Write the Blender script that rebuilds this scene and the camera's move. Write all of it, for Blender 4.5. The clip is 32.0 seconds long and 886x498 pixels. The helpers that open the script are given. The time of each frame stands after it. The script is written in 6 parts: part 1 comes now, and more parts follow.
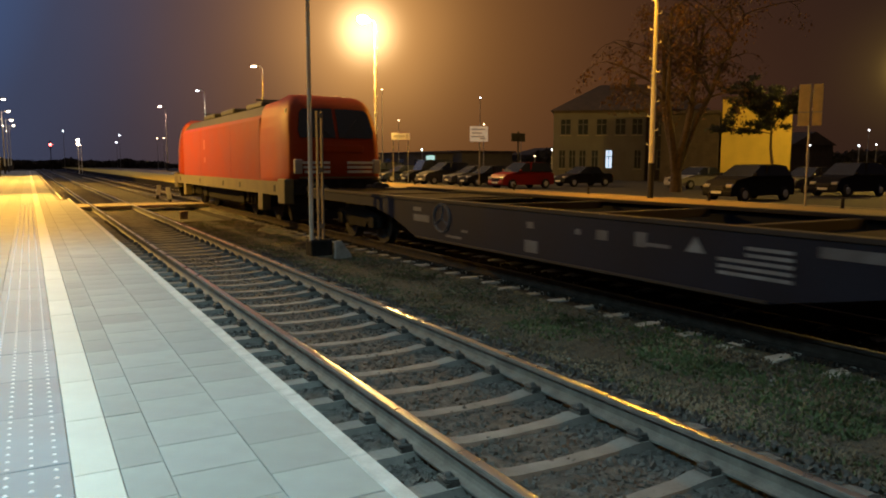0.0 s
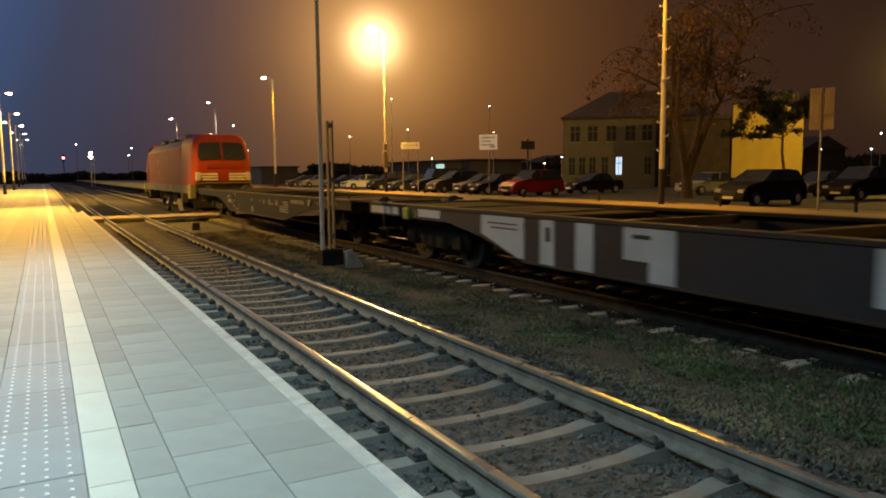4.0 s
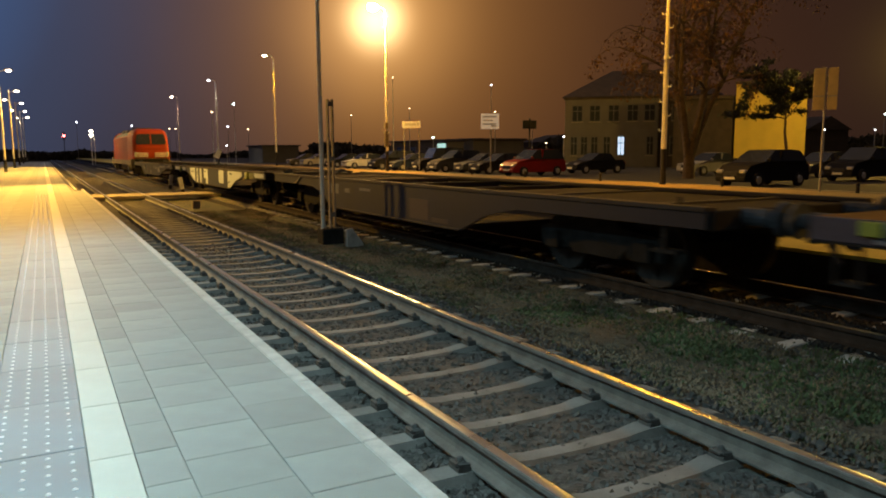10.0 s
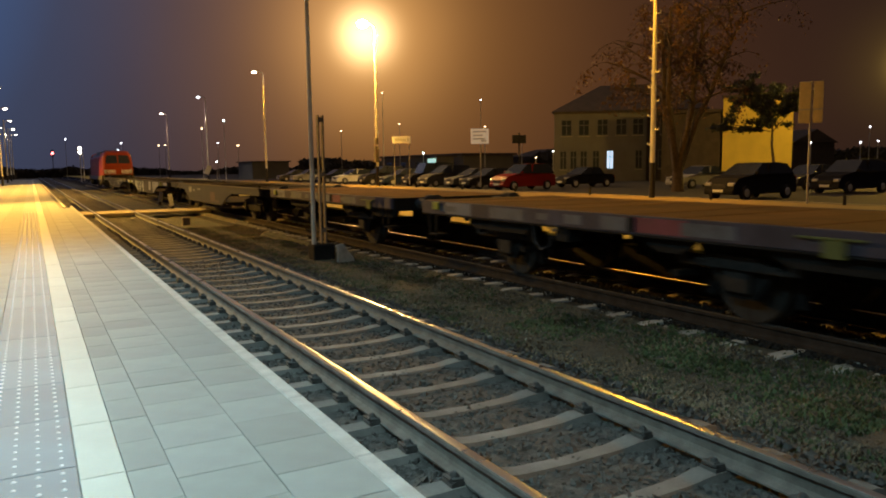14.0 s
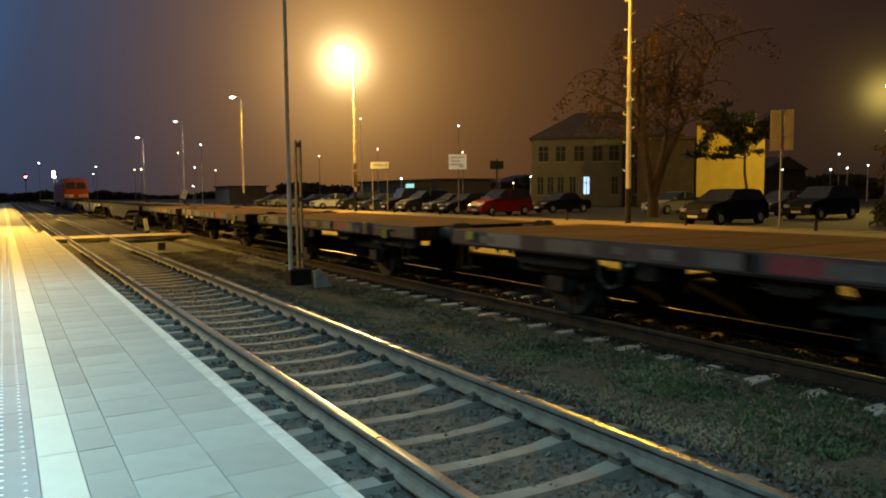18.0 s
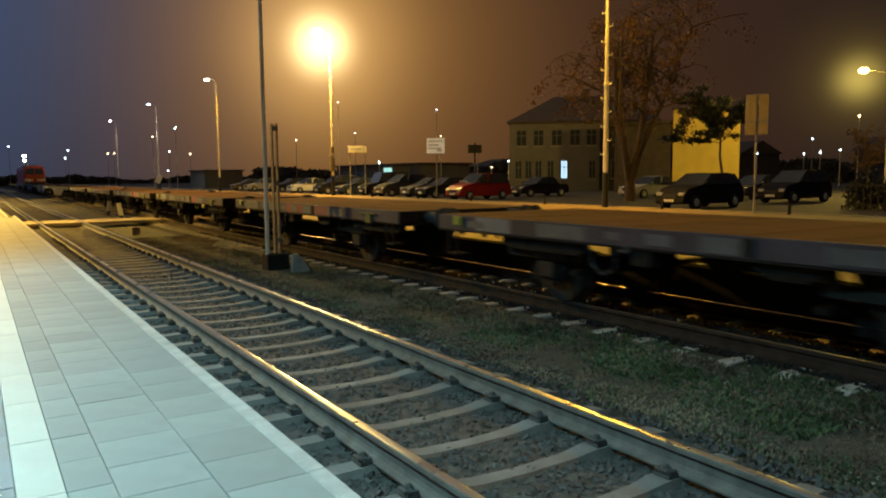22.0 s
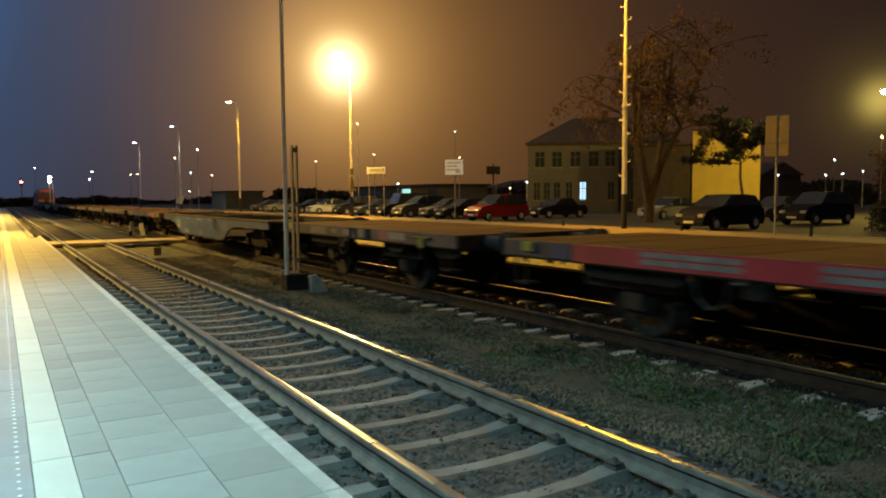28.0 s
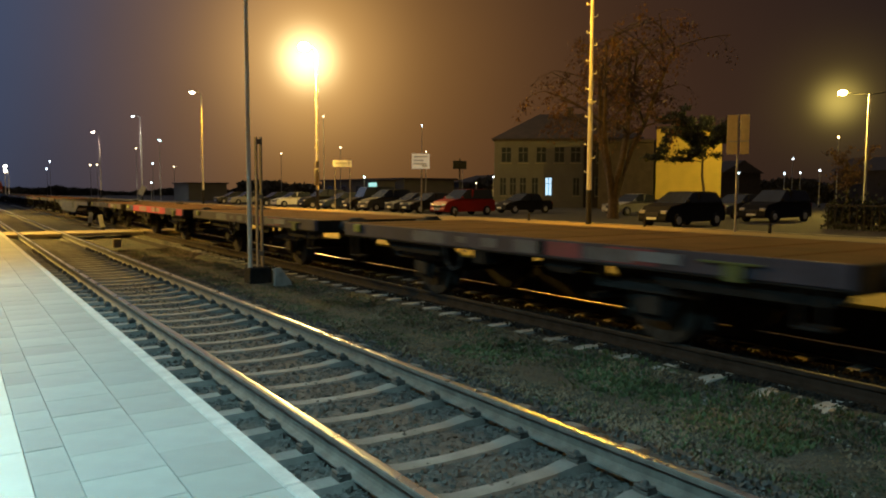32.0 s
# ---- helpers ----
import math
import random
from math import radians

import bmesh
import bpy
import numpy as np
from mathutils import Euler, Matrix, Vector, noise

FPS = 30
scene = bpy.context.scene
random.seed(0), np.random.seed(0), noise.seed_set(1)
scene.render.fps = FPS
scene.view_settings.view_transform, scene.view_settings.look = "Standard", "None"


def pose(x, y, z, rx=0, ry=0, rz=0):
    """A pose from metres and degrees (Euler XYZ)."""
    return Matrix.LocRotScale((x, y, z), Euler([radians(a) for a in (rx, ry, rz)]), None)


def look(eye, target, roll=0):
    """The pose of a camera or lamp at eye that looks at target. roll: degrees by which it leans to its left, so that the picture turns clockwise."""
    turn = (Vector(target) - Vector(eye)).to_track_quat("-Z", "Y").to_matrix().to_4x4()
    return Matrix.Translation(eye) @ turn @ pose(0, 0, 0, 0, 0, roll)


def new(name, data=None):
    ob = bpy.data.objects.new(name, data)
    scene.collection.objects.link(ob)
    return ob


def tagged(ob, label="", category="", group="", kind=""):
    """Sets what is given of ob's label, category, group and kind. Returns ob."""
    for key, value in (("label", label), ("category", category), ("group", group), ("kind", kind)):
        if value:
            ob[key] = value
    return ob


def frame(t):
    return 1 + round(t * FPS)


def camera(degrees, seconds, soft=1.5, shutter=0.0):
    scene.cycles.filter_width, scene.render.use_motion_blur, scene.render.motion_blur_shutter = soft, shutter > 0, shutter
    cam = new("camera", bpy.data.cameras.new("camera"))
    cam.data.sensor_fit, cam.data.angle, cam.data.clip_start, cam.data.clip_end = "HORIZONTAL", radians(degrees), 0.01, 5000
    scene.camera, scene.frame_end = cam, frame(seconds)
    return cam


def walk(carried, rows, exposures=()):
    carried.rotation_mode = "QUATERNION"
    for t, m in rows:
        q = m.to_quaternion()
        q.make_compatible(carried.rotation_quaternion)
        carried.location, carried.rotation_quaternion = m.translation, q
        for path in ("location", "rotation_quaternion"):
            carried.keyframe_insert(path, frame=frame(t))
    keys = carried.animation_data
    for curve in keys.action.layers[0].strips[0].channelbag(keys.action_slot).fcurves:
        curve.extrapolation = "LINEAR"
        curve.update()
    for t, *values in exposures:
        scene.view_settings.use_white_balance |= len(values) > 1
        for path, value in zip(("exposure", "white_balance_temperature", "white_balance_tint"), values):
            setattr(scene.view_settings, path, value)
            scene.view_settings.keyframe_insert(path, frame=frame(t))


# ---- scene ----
cam = camera(62.2, 32.0, soft=1.9, shutter=0.8)
PATH = [
    (0.0, pose(-0.013, 0.012, 1.718, 83.395, -0.149, -29.301)),
    (0.5, pose(-0.016, 0.010, 1.720, 83.734, -0.083, -28.900)),
    (1.0, pose(-0.010, 0.032, 1.713, 83.809, 0.003, -28.645)),
    (1.5, pose(-0.008, 0.027, 1.715, 83.698, 0.107, -28.508)),
    (2.0, pose(-0.013, 0.028, 1.714, 83.843, -0.016, -28.436)),
    (2.5, pose(-0.014, 0.026, 1.716, 84.138, 0.069, -28.514)),
    (3.0, pose(-0.019, 0.023, 1.714, 84.194, 0.148, -28.725)),
    (3.5, pose(-0.016, 0.030, 1.711, 84.032, 0.386, -28.712)),
    (5.5, pose(-0.019, 0.016, 1.713, 84.467, 0.575, -28.267)),
    (6.0, pose(-0.016, 0.026, 1.714, 84.525, 0.321, -28.468)),
    (6.5, pose(-0.017, 0.025, 1.713, 84.409, 0.174, -28.375)),
    (7.0, pose(-0.012, 0.039, 1.705, 84.256, 0.177, -28.574)),
    (7.5, pose(-0.010, 0.020, 1.709, 84.097, 0.389, -28.603)),
    (8.0, pose(-0.014, -0.007, 1.711, 83.943, 0.207, -28.621)),
    (8.5, pose(-0.007, 0.003, 1.708, 83.632, 0.093, -28.300)),
    (9.0, pose(-0.000, -0.000, 1.710, 83.030, 0.033, -28.100)),
    (9.5, pose(0.000, -0.004, 1.707, 82.672, 0.183, -28.085)),
    (10.0, pose(-0.006, 0.005, 1.705, 82.481, 0.312, -28.429)),
    (10.5, pose(-0.016, 0.001, 1.703, 82.593, 0.534, -28.554)),
    (11.0, pose(-0.013, -0.000, 1.703, 82.940, 0.650, -28.806)),
    (11.5, pose(-0.002, -0.005, 1.708, 83.290, 0.907, -28.973)),
    (12.0, pose(-0.004, -0.009, 1.706, 83.636, 1.124, -29.139)),
    (12.5, pose(-0.010, -0.020, 1.707, 83.608, 1.172, -29.031)),
    (13.0, pose(-0.017, -0.025, 1.709, 83.630, 1.076, -29.018)),
    (13.5, pose(-0.021, -0.011, 1.706, 83.631, 0.784, -29.092)),
    (15.5, pose(-0.002, -0.000, 1.704, 83.565, 0.684, -29.631)),
    (16.0, pose(-0.003, 0.024, 1.694, 83.522, 0.479, -30.487)),
    (16.5, pose(-0.005, 0.013, 1.699, 83.938, 0.503, -30.874)),
    (16.7, pose(-0.007, -0.005, 1.713, 84.819, 0.706, -30.700)),
    (17.0, pose(-0.007, 0.007, 1.709, 86.378, 1.247, -31.099)),
    (17.5, pose(-0.008, 0.008, 1.706, 86.046, 0.368, -31.063)),
    (18.0, pose(-0.006, -0.000, 1.708, 85.557, 0.501, -30.893)),
    (18.5, pose(0.000, 0.019, 1.703, 85.296, -0.035, -31.418)),
    (19.0, pose(0.000, 0.020, 1.700, 85.294, -0.234, -31.589)),
    (19.5, pose(-0.004, 0.017, 1.704, 85.429, -0.174, -31.324)),
    (20.0, pose(0.001, 0.018, 1.704, 85.667, -0.399, -31.547)),
    (20.5, pose(-0.000, 0.007, 1.708, 85.768, -0.499, -31.467)),
    (21.0, pose(0.003, -0.003, 1.707, 86.034, -0.131, -31.295)),
    (21.5, pose(-0.000, 0.001, 1.706, 86.124, -0.036, -31.629)),
    (22.0, pose(0.005, 0.011, 1.706, 84.314, 0.509, -32.594)),
    (22.5, pose(0.008, -0.004, 1.706, 83.931, 0.460, -32.252)),
    (23.0, pose(0.009, 0.004, 1.699, 83.445, 0.199, -32.137)),
    (23.5, pose(0.003, 0.004, 1.700, 83.904, 0.267, -32.142)),
    (24.0, pose(-0.002, -0.003, 1.703, 84.615, 0.287, -31.995)),
    (24.5, pose(-0.003, -0.011, 1.708, 84.691, 0.506, -31.523)),
    (25.0, pose(0.001, -0.013, 1.709, 84.870, 0.807, -31.162)),
    (25.5, pose(0.007, -0.014, 1.705, 85.551, 0.882, -30.924)),
    (27.5, pose(-0.000, -0.000, 1.702, 86.023, 0.594, -30.485)),
    (28.0, pose(-0.005, -0.018, 1.709, 85.961, 0.447, -31.154)),
    (28.5, pose(-0.003, -0.011, 1.708, 86.311, 0.031, -32.148)),
    (29.0, pose(0.000, 0.009, 1.700, 86.210, -0.188, -32.586)),
    (29.5, pose(0.005, 0.010, 1.706, 85.534, -0.125, -33.236)),
    (30.0, pose(0.009, 0.009, 1.704, 85.381, 0.162, -33.225)),
    (30.5, pose(0.017, 0.016, 1.700, 85.618, 0.346, -33.296)),
    (31.0, pose(0.023, 0.011, 1.700, 85.415, 0.334, -33.742)),
    (31.5, pose(0.022, 0.003, 1.704, 85.017, -0.036, -33.512)),
    (32.0, pose(0.015, -0.006, 1.701, 85.514, -0.171, -33.761)),
]
walk(cam, PATH, [(0.0, 0.2, 6250, 20), (13.0, 0.2, 6250, 19), (16.8, 0.24, 6150, 17), (18.2, 0.33, 5700, 6), (32.0, 0.38, 5650, 4)])

# ---- world and lights ----
SODIUM = (1.0, 0.46, 0.018)
SODIUM_ROAD = (1.0, 0.62, 0.08)
SODIUM_PALE = (1.0, 0.53, 0.065)
COOL = (0.54, 0.94, 0.96)

world = bpy.data.worlds.new("night_sky")
scene.world = world
world.use_nodes = True


def night_sky():
    """Dusk blue overhead and along the line, warm glow of the town's lamps painted in beyond the car park."""
    nt = world.node_tree
    n, l = nt.nodes, nt.links
    n.clear()
    out = n.new("ShaderNodeOutputWorld")
    bg = n.new("ShaderNodeBackground")
    bg.inputs["Strength"].default_value = 1.0
    co = n.new("ShaderNodeTexCoord")
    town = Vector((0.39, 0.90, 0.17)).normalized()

    def mix(kind, a, c, factor=1.0):
        m = n.new("ShaderNodeMix")
        m.data_type, m.blend_type = "RGBA", kind
        for key, v in (("Factor", factor), ("A", a), ("B", c)):
            if isinstance(v, (tuple, float)):
                m.inputs[key].default_value = v
            else:
                l.new(v, m.inputs[key])
        return m.outputs["Result"]

    # lamp halos of forecourt and road, plus town haze, painted into the sky
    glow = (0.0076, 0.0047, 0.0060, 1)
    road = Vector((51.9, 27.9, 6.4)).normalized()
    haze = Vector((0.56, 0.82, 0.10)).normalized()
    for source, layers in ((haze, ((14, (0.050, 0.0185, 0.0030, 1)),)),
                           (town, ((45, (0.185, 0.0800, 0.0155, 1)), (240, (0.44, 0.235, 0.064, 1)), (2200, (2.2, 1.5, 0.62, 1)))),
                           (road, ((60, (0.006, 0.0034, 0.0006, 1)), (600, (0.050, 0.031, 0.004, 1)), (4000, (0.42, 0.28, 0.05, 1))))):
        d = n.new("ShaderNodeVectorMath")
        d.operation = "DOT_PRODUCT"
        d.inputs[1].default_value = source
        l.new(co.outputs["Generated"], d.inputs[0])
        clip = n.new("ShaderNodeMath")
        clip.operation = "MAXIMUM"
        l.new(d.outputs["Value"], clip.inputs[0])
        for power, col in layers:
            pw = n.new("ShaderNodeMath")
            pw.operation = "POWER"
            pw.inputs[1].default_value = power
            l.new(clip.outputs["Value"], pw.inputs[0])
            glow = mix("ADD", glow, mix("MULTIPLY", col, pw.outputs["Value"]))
    flat = n.new("ShaderNodeSeparateXYZ")
    l.new(co.outputs["Generated"], flat.inputs[0])
    lift = n.new("ShaderNodeMath")
    lift.operation = "ABSOLUTE"
    l.new(flat.outputs["Z"], lift.inputs[0])
    low = n.new("ShaderNodeMapRange")
    low.interpolation_type = "SMOOTHSTEP"
    low.inputs["From Min"].default_value, low.inputs["From Max"].default_value = 0.0, 0.17
    low.inputs["To Min"].default_value, low.inputs["To Max"].default_value = 1.0, 0.0
    l.new(lift.outputs["Value"], low.inputs["Value"])
    away = n.new("ShaderNodeVectorMath")
    away.operation = "DOT_PRODUCT"
    away.inputs[1].default_value = Vector((0.42, 0.90, 0.0)).normalized()
    l.new(co.outputs["Generated"], away.inputs[0])
    ahead = n.new("ShaderNodeMapRange")
    ahead.interpolation_type = "SMOOTHSTEP"
    ahead.inputs["From Min"].default_value, ahead.inputs["From Max"].default_value = 0.70, 1.0
    l.new(away.outputs["Value"], ahead.inputs["Value"])
    # faint horizon mist, likewise painted as sky colour
    mist = mix("MULTIPLY", (0.004, 0.0018, 0.0007, 1), low.outputs["Result"])
    glow = mix("ADD", glow, mix("MULTIPLY", mist, ahead.outputs["Result"]))
    up = n.new("ShaderNodeMath")
    up.operation = "MAXIMUM"
    up.inputs[1].default_value = 0.0
    l.new(flat.outputs["Z"], up.inputs[0])
    up2 = n.new("ShaderNodeMath")
    up2.operation = "POWER"
    up2.inputs[1].default_value = 4.0
    l.new(up.outputs["Value"], up2.inputs[0])
    glow = mix("ADD", glow, mix("MULTIPLY", (0.27, 0.22, 0.18, 1), up2.outputs["Value"]))   # zenith brightening added out of view to lift the dark areas
    dot2 = n.new("ShaderNodeVectorMath")
    dot2.operation = "DOT_PRODUCT"
    dot2.inputs[1].default_value = Vector((-0.38, 0.88, 0.30)).normalized()
    l.new(co.outputs["Generated"], dot2.inputs[0])
    dusk = n.new("ShaderNodeValToRGB")
    e = dusk.color_ramp.elements
    e[0].position, e[0].color = 0.68, (0.0, 0.0, 0.0, 1)
    e[1].position, e[1].color = 1.0, (0.060, 0.155, 0.34, 1)
    for pos, col in ((0.78, (0.0070, 0.0110, 0.0175, 1)), (0.84, (0.0155, 0.0240, 0.0400, 1)), (0.90, (0.026, 0.044, 0.080, 1)), (0.93, (0.033, 0.072, 0.150, 1)), (0.96, (0.048, 0.118, 0.255, 1))):
        k = e.new(pos)
        k.color = col
    l.new(dot2.outputs["Value"], dusk.inputs["Fac"])
    add = n.new("ShaderNodeMix")
    add.data_type, add.blend_type = "RGBA", "ADD"
    add.inputs["Factor"].default_value = 1.0
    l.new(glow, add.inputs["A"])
    l.new(dusk.outputs["Color"], add.inputs["B"])
    cloud = n.new("ShaderNodeTexNoise")
    cloud.inputs["Scale"].default_value = 2.2
    cloud.inputs["Detail"].default_value = 4
    l.new(co.outputs["Generated"], cloud.inputs["Vector"])
    mr = n.new("ShaderNodeMapRange")
    mr.inputs["To Min"].default_value, mr.inputs["To Max"].default_value = 0.8, 1.2
    l.new(cloud.outputs["Fac"], mr.inputs["Value"])
    mul = n.new("ShaderNodeMix")
    mul.data_type, mul.blend_type = "RGBA", "MULTIPLY"
    mul.inputs["Factor"].default_value = 1.0
    l.new(add.outputs["Result"], mul.inputs["A"])
    l.new(mr.outputs["Result"], mul.inputs["B"])
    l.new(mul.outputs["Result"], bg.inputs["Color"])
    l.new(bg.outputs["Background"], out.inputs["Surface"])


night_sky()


def point_lamp(name, at, watts, colour, size=0.25):
    d = bpy.data.lights.new(name, "POINT")
    d.energy, d.color, d.shadow_soft_size = watts, colour, size
    ob = new(name, d)
    ob.matrix_basis = Matrix.Translation(at)
    return ob


def spot_lamp(name, at, target, watts, colour, degrees=150, size=0.25, blend=0.4):
    d = bpy.data.lights.new(name, "SPOT")
    d.energy, d.color, d.shadow_soft_size = watts, colour, size
    d.spot_size, d.spot_blend = radians(degrees), blend
    ob = new(name, d)
    ob.matrix_basis = look(at, target)
    return ob


YARD_LAMPS = (-8.0, 24.0, 53.6, 85.1, 117.3, 153.8)   # sodium masts along the forecourt, x = 24; the light at -8 is an unseen addition
PLATFORM_LAMPS = (33.0, 63.5, 83.5, 103.0, 122.5, 142.0)     # sodium lamps on the near platform, x = -2.3
for y, watts, cone in zip(YARD_LAMPS, (6000, 7200, 12500), (104, 112, 128)):
    spot_lamp("sodium_light", (22.9, y, 12.05), (15.5, y + 1.0, 0), watts, SODIUM, cone, blend=0.6)
point_lamp("floodlight", (22.98, 53.6, 12.1), 5600, (1.0, 0.62, 0.17), 0.3)
point_lamp("mast_light", (22.98, 24.0, 12.1), 1600, SODIUM, 0.3)
for y, watts, colour in ((85.1, 4500, SODIUM), (117.3, 3000, (1.0, 0.86, 0.62)), (153.8, 3000, (1.0, 0.62, 0.38))):
    spot_lamp("yard_light", (22.9, y, 12.05), (18.5, y + 0.5, 0), watts, colour, 140, blend=0.6)
for y, aim, watts, cone in zip(PLATFORM_LAMPS, (1.8, -1.4, -1.4), (9000, 8500, 8500), (124, 112, 112)):
    spot_lamp("sodium_light", (-1.4, y, 7.55), (aim, y - 4.5, 0), watts, SODIUM_PALE, cone)
point_lamp("sodium_light", (52.6, 28.0, 8.0), 4800, SODIUM_ROAD)
# cool white lamps of the near platform, beside and behind the camera
for y in (-2.5, 3.8, 10.8):
    spot_lamp("cool_light", (-1.6, y, 5.6), (-1.4, y, 0), 1090, COOL, 142, blend=1.0)

# ---- materials ----


def material(name, colour, rough=0.7, metal=0.0, spread=0.25, scale=6.0, fine=60.0, bump=0.15, dist=0.01, second=None, emit=None, strength=0.0, rand=0.0, gloss=0.5):
    """A worn surface: large stains, fine grain and a little relief, with an optional second colour in patches."""
    m = bpy.data.materials.new(name)
    m.use_nodes = True
    nt = m.node_tree
    n, l = nt.nodes, nt.links
    b = n["Principled BSDF"]
    b.inputs["Metallic"].default_value = metal
    b.inputs["Specular IOR Level"].default_value = gloss
    co = n.new("ShaderNodeTexCoord")
    big = n.new("ShaderNodeTexNoise")
    big.inputs["Scale"].default_value, big.inputs["Detail"].default_value = scale, 5
    small = n.new("ShaderNodeTexNoise")
    small.inputs["Scale"].default_value, small.inputs["Detail"].default_value = fine, 3
    l.new(co.outputs["Object"], big.inputs["Vector"])
    l.new(co.outputs["Object"], small.inputs["Vector"])
    mix = n.new("ShaderNodeMix")
    mix.data_type = "RGBA"
    c = Vector(colour)
    a = second if second else tuple(c * (1 - spread))
    mix.inputs["A"].default_value = (*a, 1)
    mix.inputs["B"].default_value = (*(c * (1 + spread * 0.6)), 1)
    ramp = n.new("ShaderNodeMapRange")
    ramp.inputs["From Min"].default_value, ramp.inputs["From Max"].default_value = 0.32, 0.68
    l.new(big.outputs["Fac"], ramp.inputs["Value"])
    l.new(ramp.outputs["Result"], mix.inputs["Factor"])
    grain = n.new("ShaderNodeMapRange")
    grain.inputs["To Min"].default_value, grain.inputs["To Max"].default_value = 1 - spread * 0.7, 1 + spread * 0.7
    l.new(small.outputs["Fac"], grain.inputs["Value"])
    mul = n.new("ShaderNodeMix")
    mul.data_type, mul.blend_type = "RGBA", "MULTIPLY"
    mul.inputs["Factor"].default_value = 1.0
    l.new(mix.outputs["Result"], mul.inputs["A"])
    l.new(grain.outputs["Result"], mul.inputs["B"])
    last = mul.outputs["Result"]
    if rand:
        info = n.new("ShaderNodeObjectInfo")
        rr = n.new("ShaderNodeMapRange")
        rr.inputs["To Min"].default_value, rr.inputs["To Max"].default_value = 1 - rand, 1 + rand
        l.new(info.outputs["Random"], rr.inputs["Value"])
        m2 = n.new("ShaderNodeMix")
        m2.data_type, m2.blend_type = "RGBA", "MULTIPLY"
        m2.inputs["Factor"].default_value = 1.0
        l.new(last, m2.inputs["A"])
        l.new(rr.outputs["Result"], m2.inputs["B"])
        last = m2.outputs["Result"]
    l.new(last, b.inputs["Base Color"])
    rg = n.new("ShaderNodeMapRange")
    rg.inputs["To Min"].default_value, rg.inputs["To Max"].default_value = max(rough - 0.12, 0.05), min(rough + 0.12, 1)
    l.new(big.outputs["Fac"], rg.inputs["Value"])
    l.new(rg.outputs["Result"], b.inputs["Roughness"])
    if bump:
        bp = n.new("ShaderNodeBump")
        bp.inputs["Strength"].default_value, bp.inputs["Distance"].default_value = bump, dist
        l.new(small.outputs["Fac"], bp.inputs["Height"])
        l.new(bp.outputs["Normal"], b.inputs["Normal"])
    if emit:
        b.inputs["Emission Color"].default_value = (*emit, 1)
        b.inputs["Emission Strength"].default_value = strength
    return m


def glass(name, colour=(0.03, 0.035, 0.04), rough=0.08):
    m = bpy.data.materials.new(name)
    m.use_nodes = True
    b = m.node_tree.nodes["Principled BSDF"]
    b.inputs["Base Color"].default_value = (*colour, 1)
    b.inputs["Roughness"].default_value = rough
    b.inputs["IOR"].default_value = 1.5
    return m


M_SLAB = material("paving_concrete", (0.287, 0.318, 0.305), 0.72, spread=0.17, scale=2.2, fine=220, bump=0.12, dist=0.003, rand=0.10)
M_TACTILE = material("tactile_concrete", (0.262, 0.298, 0.325), 0.7, spread=0.10, scale=3, fine=200, bump=0.1, dist=0.003, rand=0.08)
M_STRIPE = material("white_paving", (0.54, 0.57, 0.52), 0.65, spread=0.08, scale=4, fine=160, bump=0.08, dist=0.002, rand=0.05)
M_DOME = material("dome_white", (0.8, 0.82, 0.84), 0.5, spread=0.08, bump=0)
M_EDGE = material("edge_concrete", (0.45, 0.45, 0.42), 0.75, spread=0.18, scale=9, fine=90, bump=0.2, dist=0.004)
M_JOINT = material("joint_sand", (0.19, 0.195, 0.185), 0.9, spread=0.2, bump=0.1)
M_CONC = material("old_concrete", (0.426, 0.4118, 0.3692), 0.85, spread=0.28, scale=5, fine=70, bump=0.3, dist=0.006)
M_SLEEPER = material("sleeper_concrete", (0.180, 0.178, 0.162), 0.9, spread=0.30, scale=4, fine=60, bump=0.35, dist=0.006, rand=0.18)
M_BALLAST = material("ballast_ground", (0.082, 0.080, 0.072), 0.95, spread=0.55, scale=9, fine=38, bump=1.0, dist=0.04)
M_BALLAST_DARK = material("dark_ballast", (0.042, 0.038, 0.034), 0.95, spread=0.5, scale=9, fine=38, bump=1.0, dist=0.03, gloss=0.2)
M_STONE = material("ballast_stone", (0.086, 0.084, 0.076), 0.9, spread=0.4, scale=8, fine=50, bump=0.4, dist=0.01)
M_SOIL = material("weedy_soil", (0.078, 0.070, 0.052), 0.95, spread=0.5, scale=2.2, fine=30, bump=1.0, dist=0.04, second=(0.042, 0.056, 0.036))
M_GRASS = material("weed_green", (0.100, 0.145, 0.066), 0.75, spread=0.5, scale=1.2, fine=20, bump=0)
M_LITTER = material("dry_leaf", (0.30, 0.29, 0.24), 0.8, spread=0.5, scale=2.0, fine=25, bump=0)
M_RUST = material("rail_rust", (0.125, 0.125, 0.112), 0.75, spread=0.35, scale=7, fine=80, bump=0.3, dist=0.004)
M_RAILTOP = material("rail_steel", (0.56, 0.58, 0.62), 0.30, 0.9, spread=0.12, scale=2, fine=120, bump=0.03, dist=0.001)
M_IRON = material("dark_iron", (0.040, 0.037, 0.034), 0.8, gloss=0.2, spread=0.4, scale=9, fine=60, bump=0.3, dist=0.004)
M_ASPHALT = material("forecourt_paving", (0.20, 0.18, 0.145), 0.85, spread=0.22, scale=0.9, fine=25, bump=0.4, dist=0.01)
M_KERB = material("kerb_stone", (0.25, 0.22, 0.15), 0.8, spread=0.2, scale=3, fine=40, bump=0.2, dist=0.004)
M_LOT = material("lot_asphalt", (0.024, 0.021, 0.017), 0.9, spread=0.3, scale=0.6, fine=30, bump=0.3, dist=0.01)
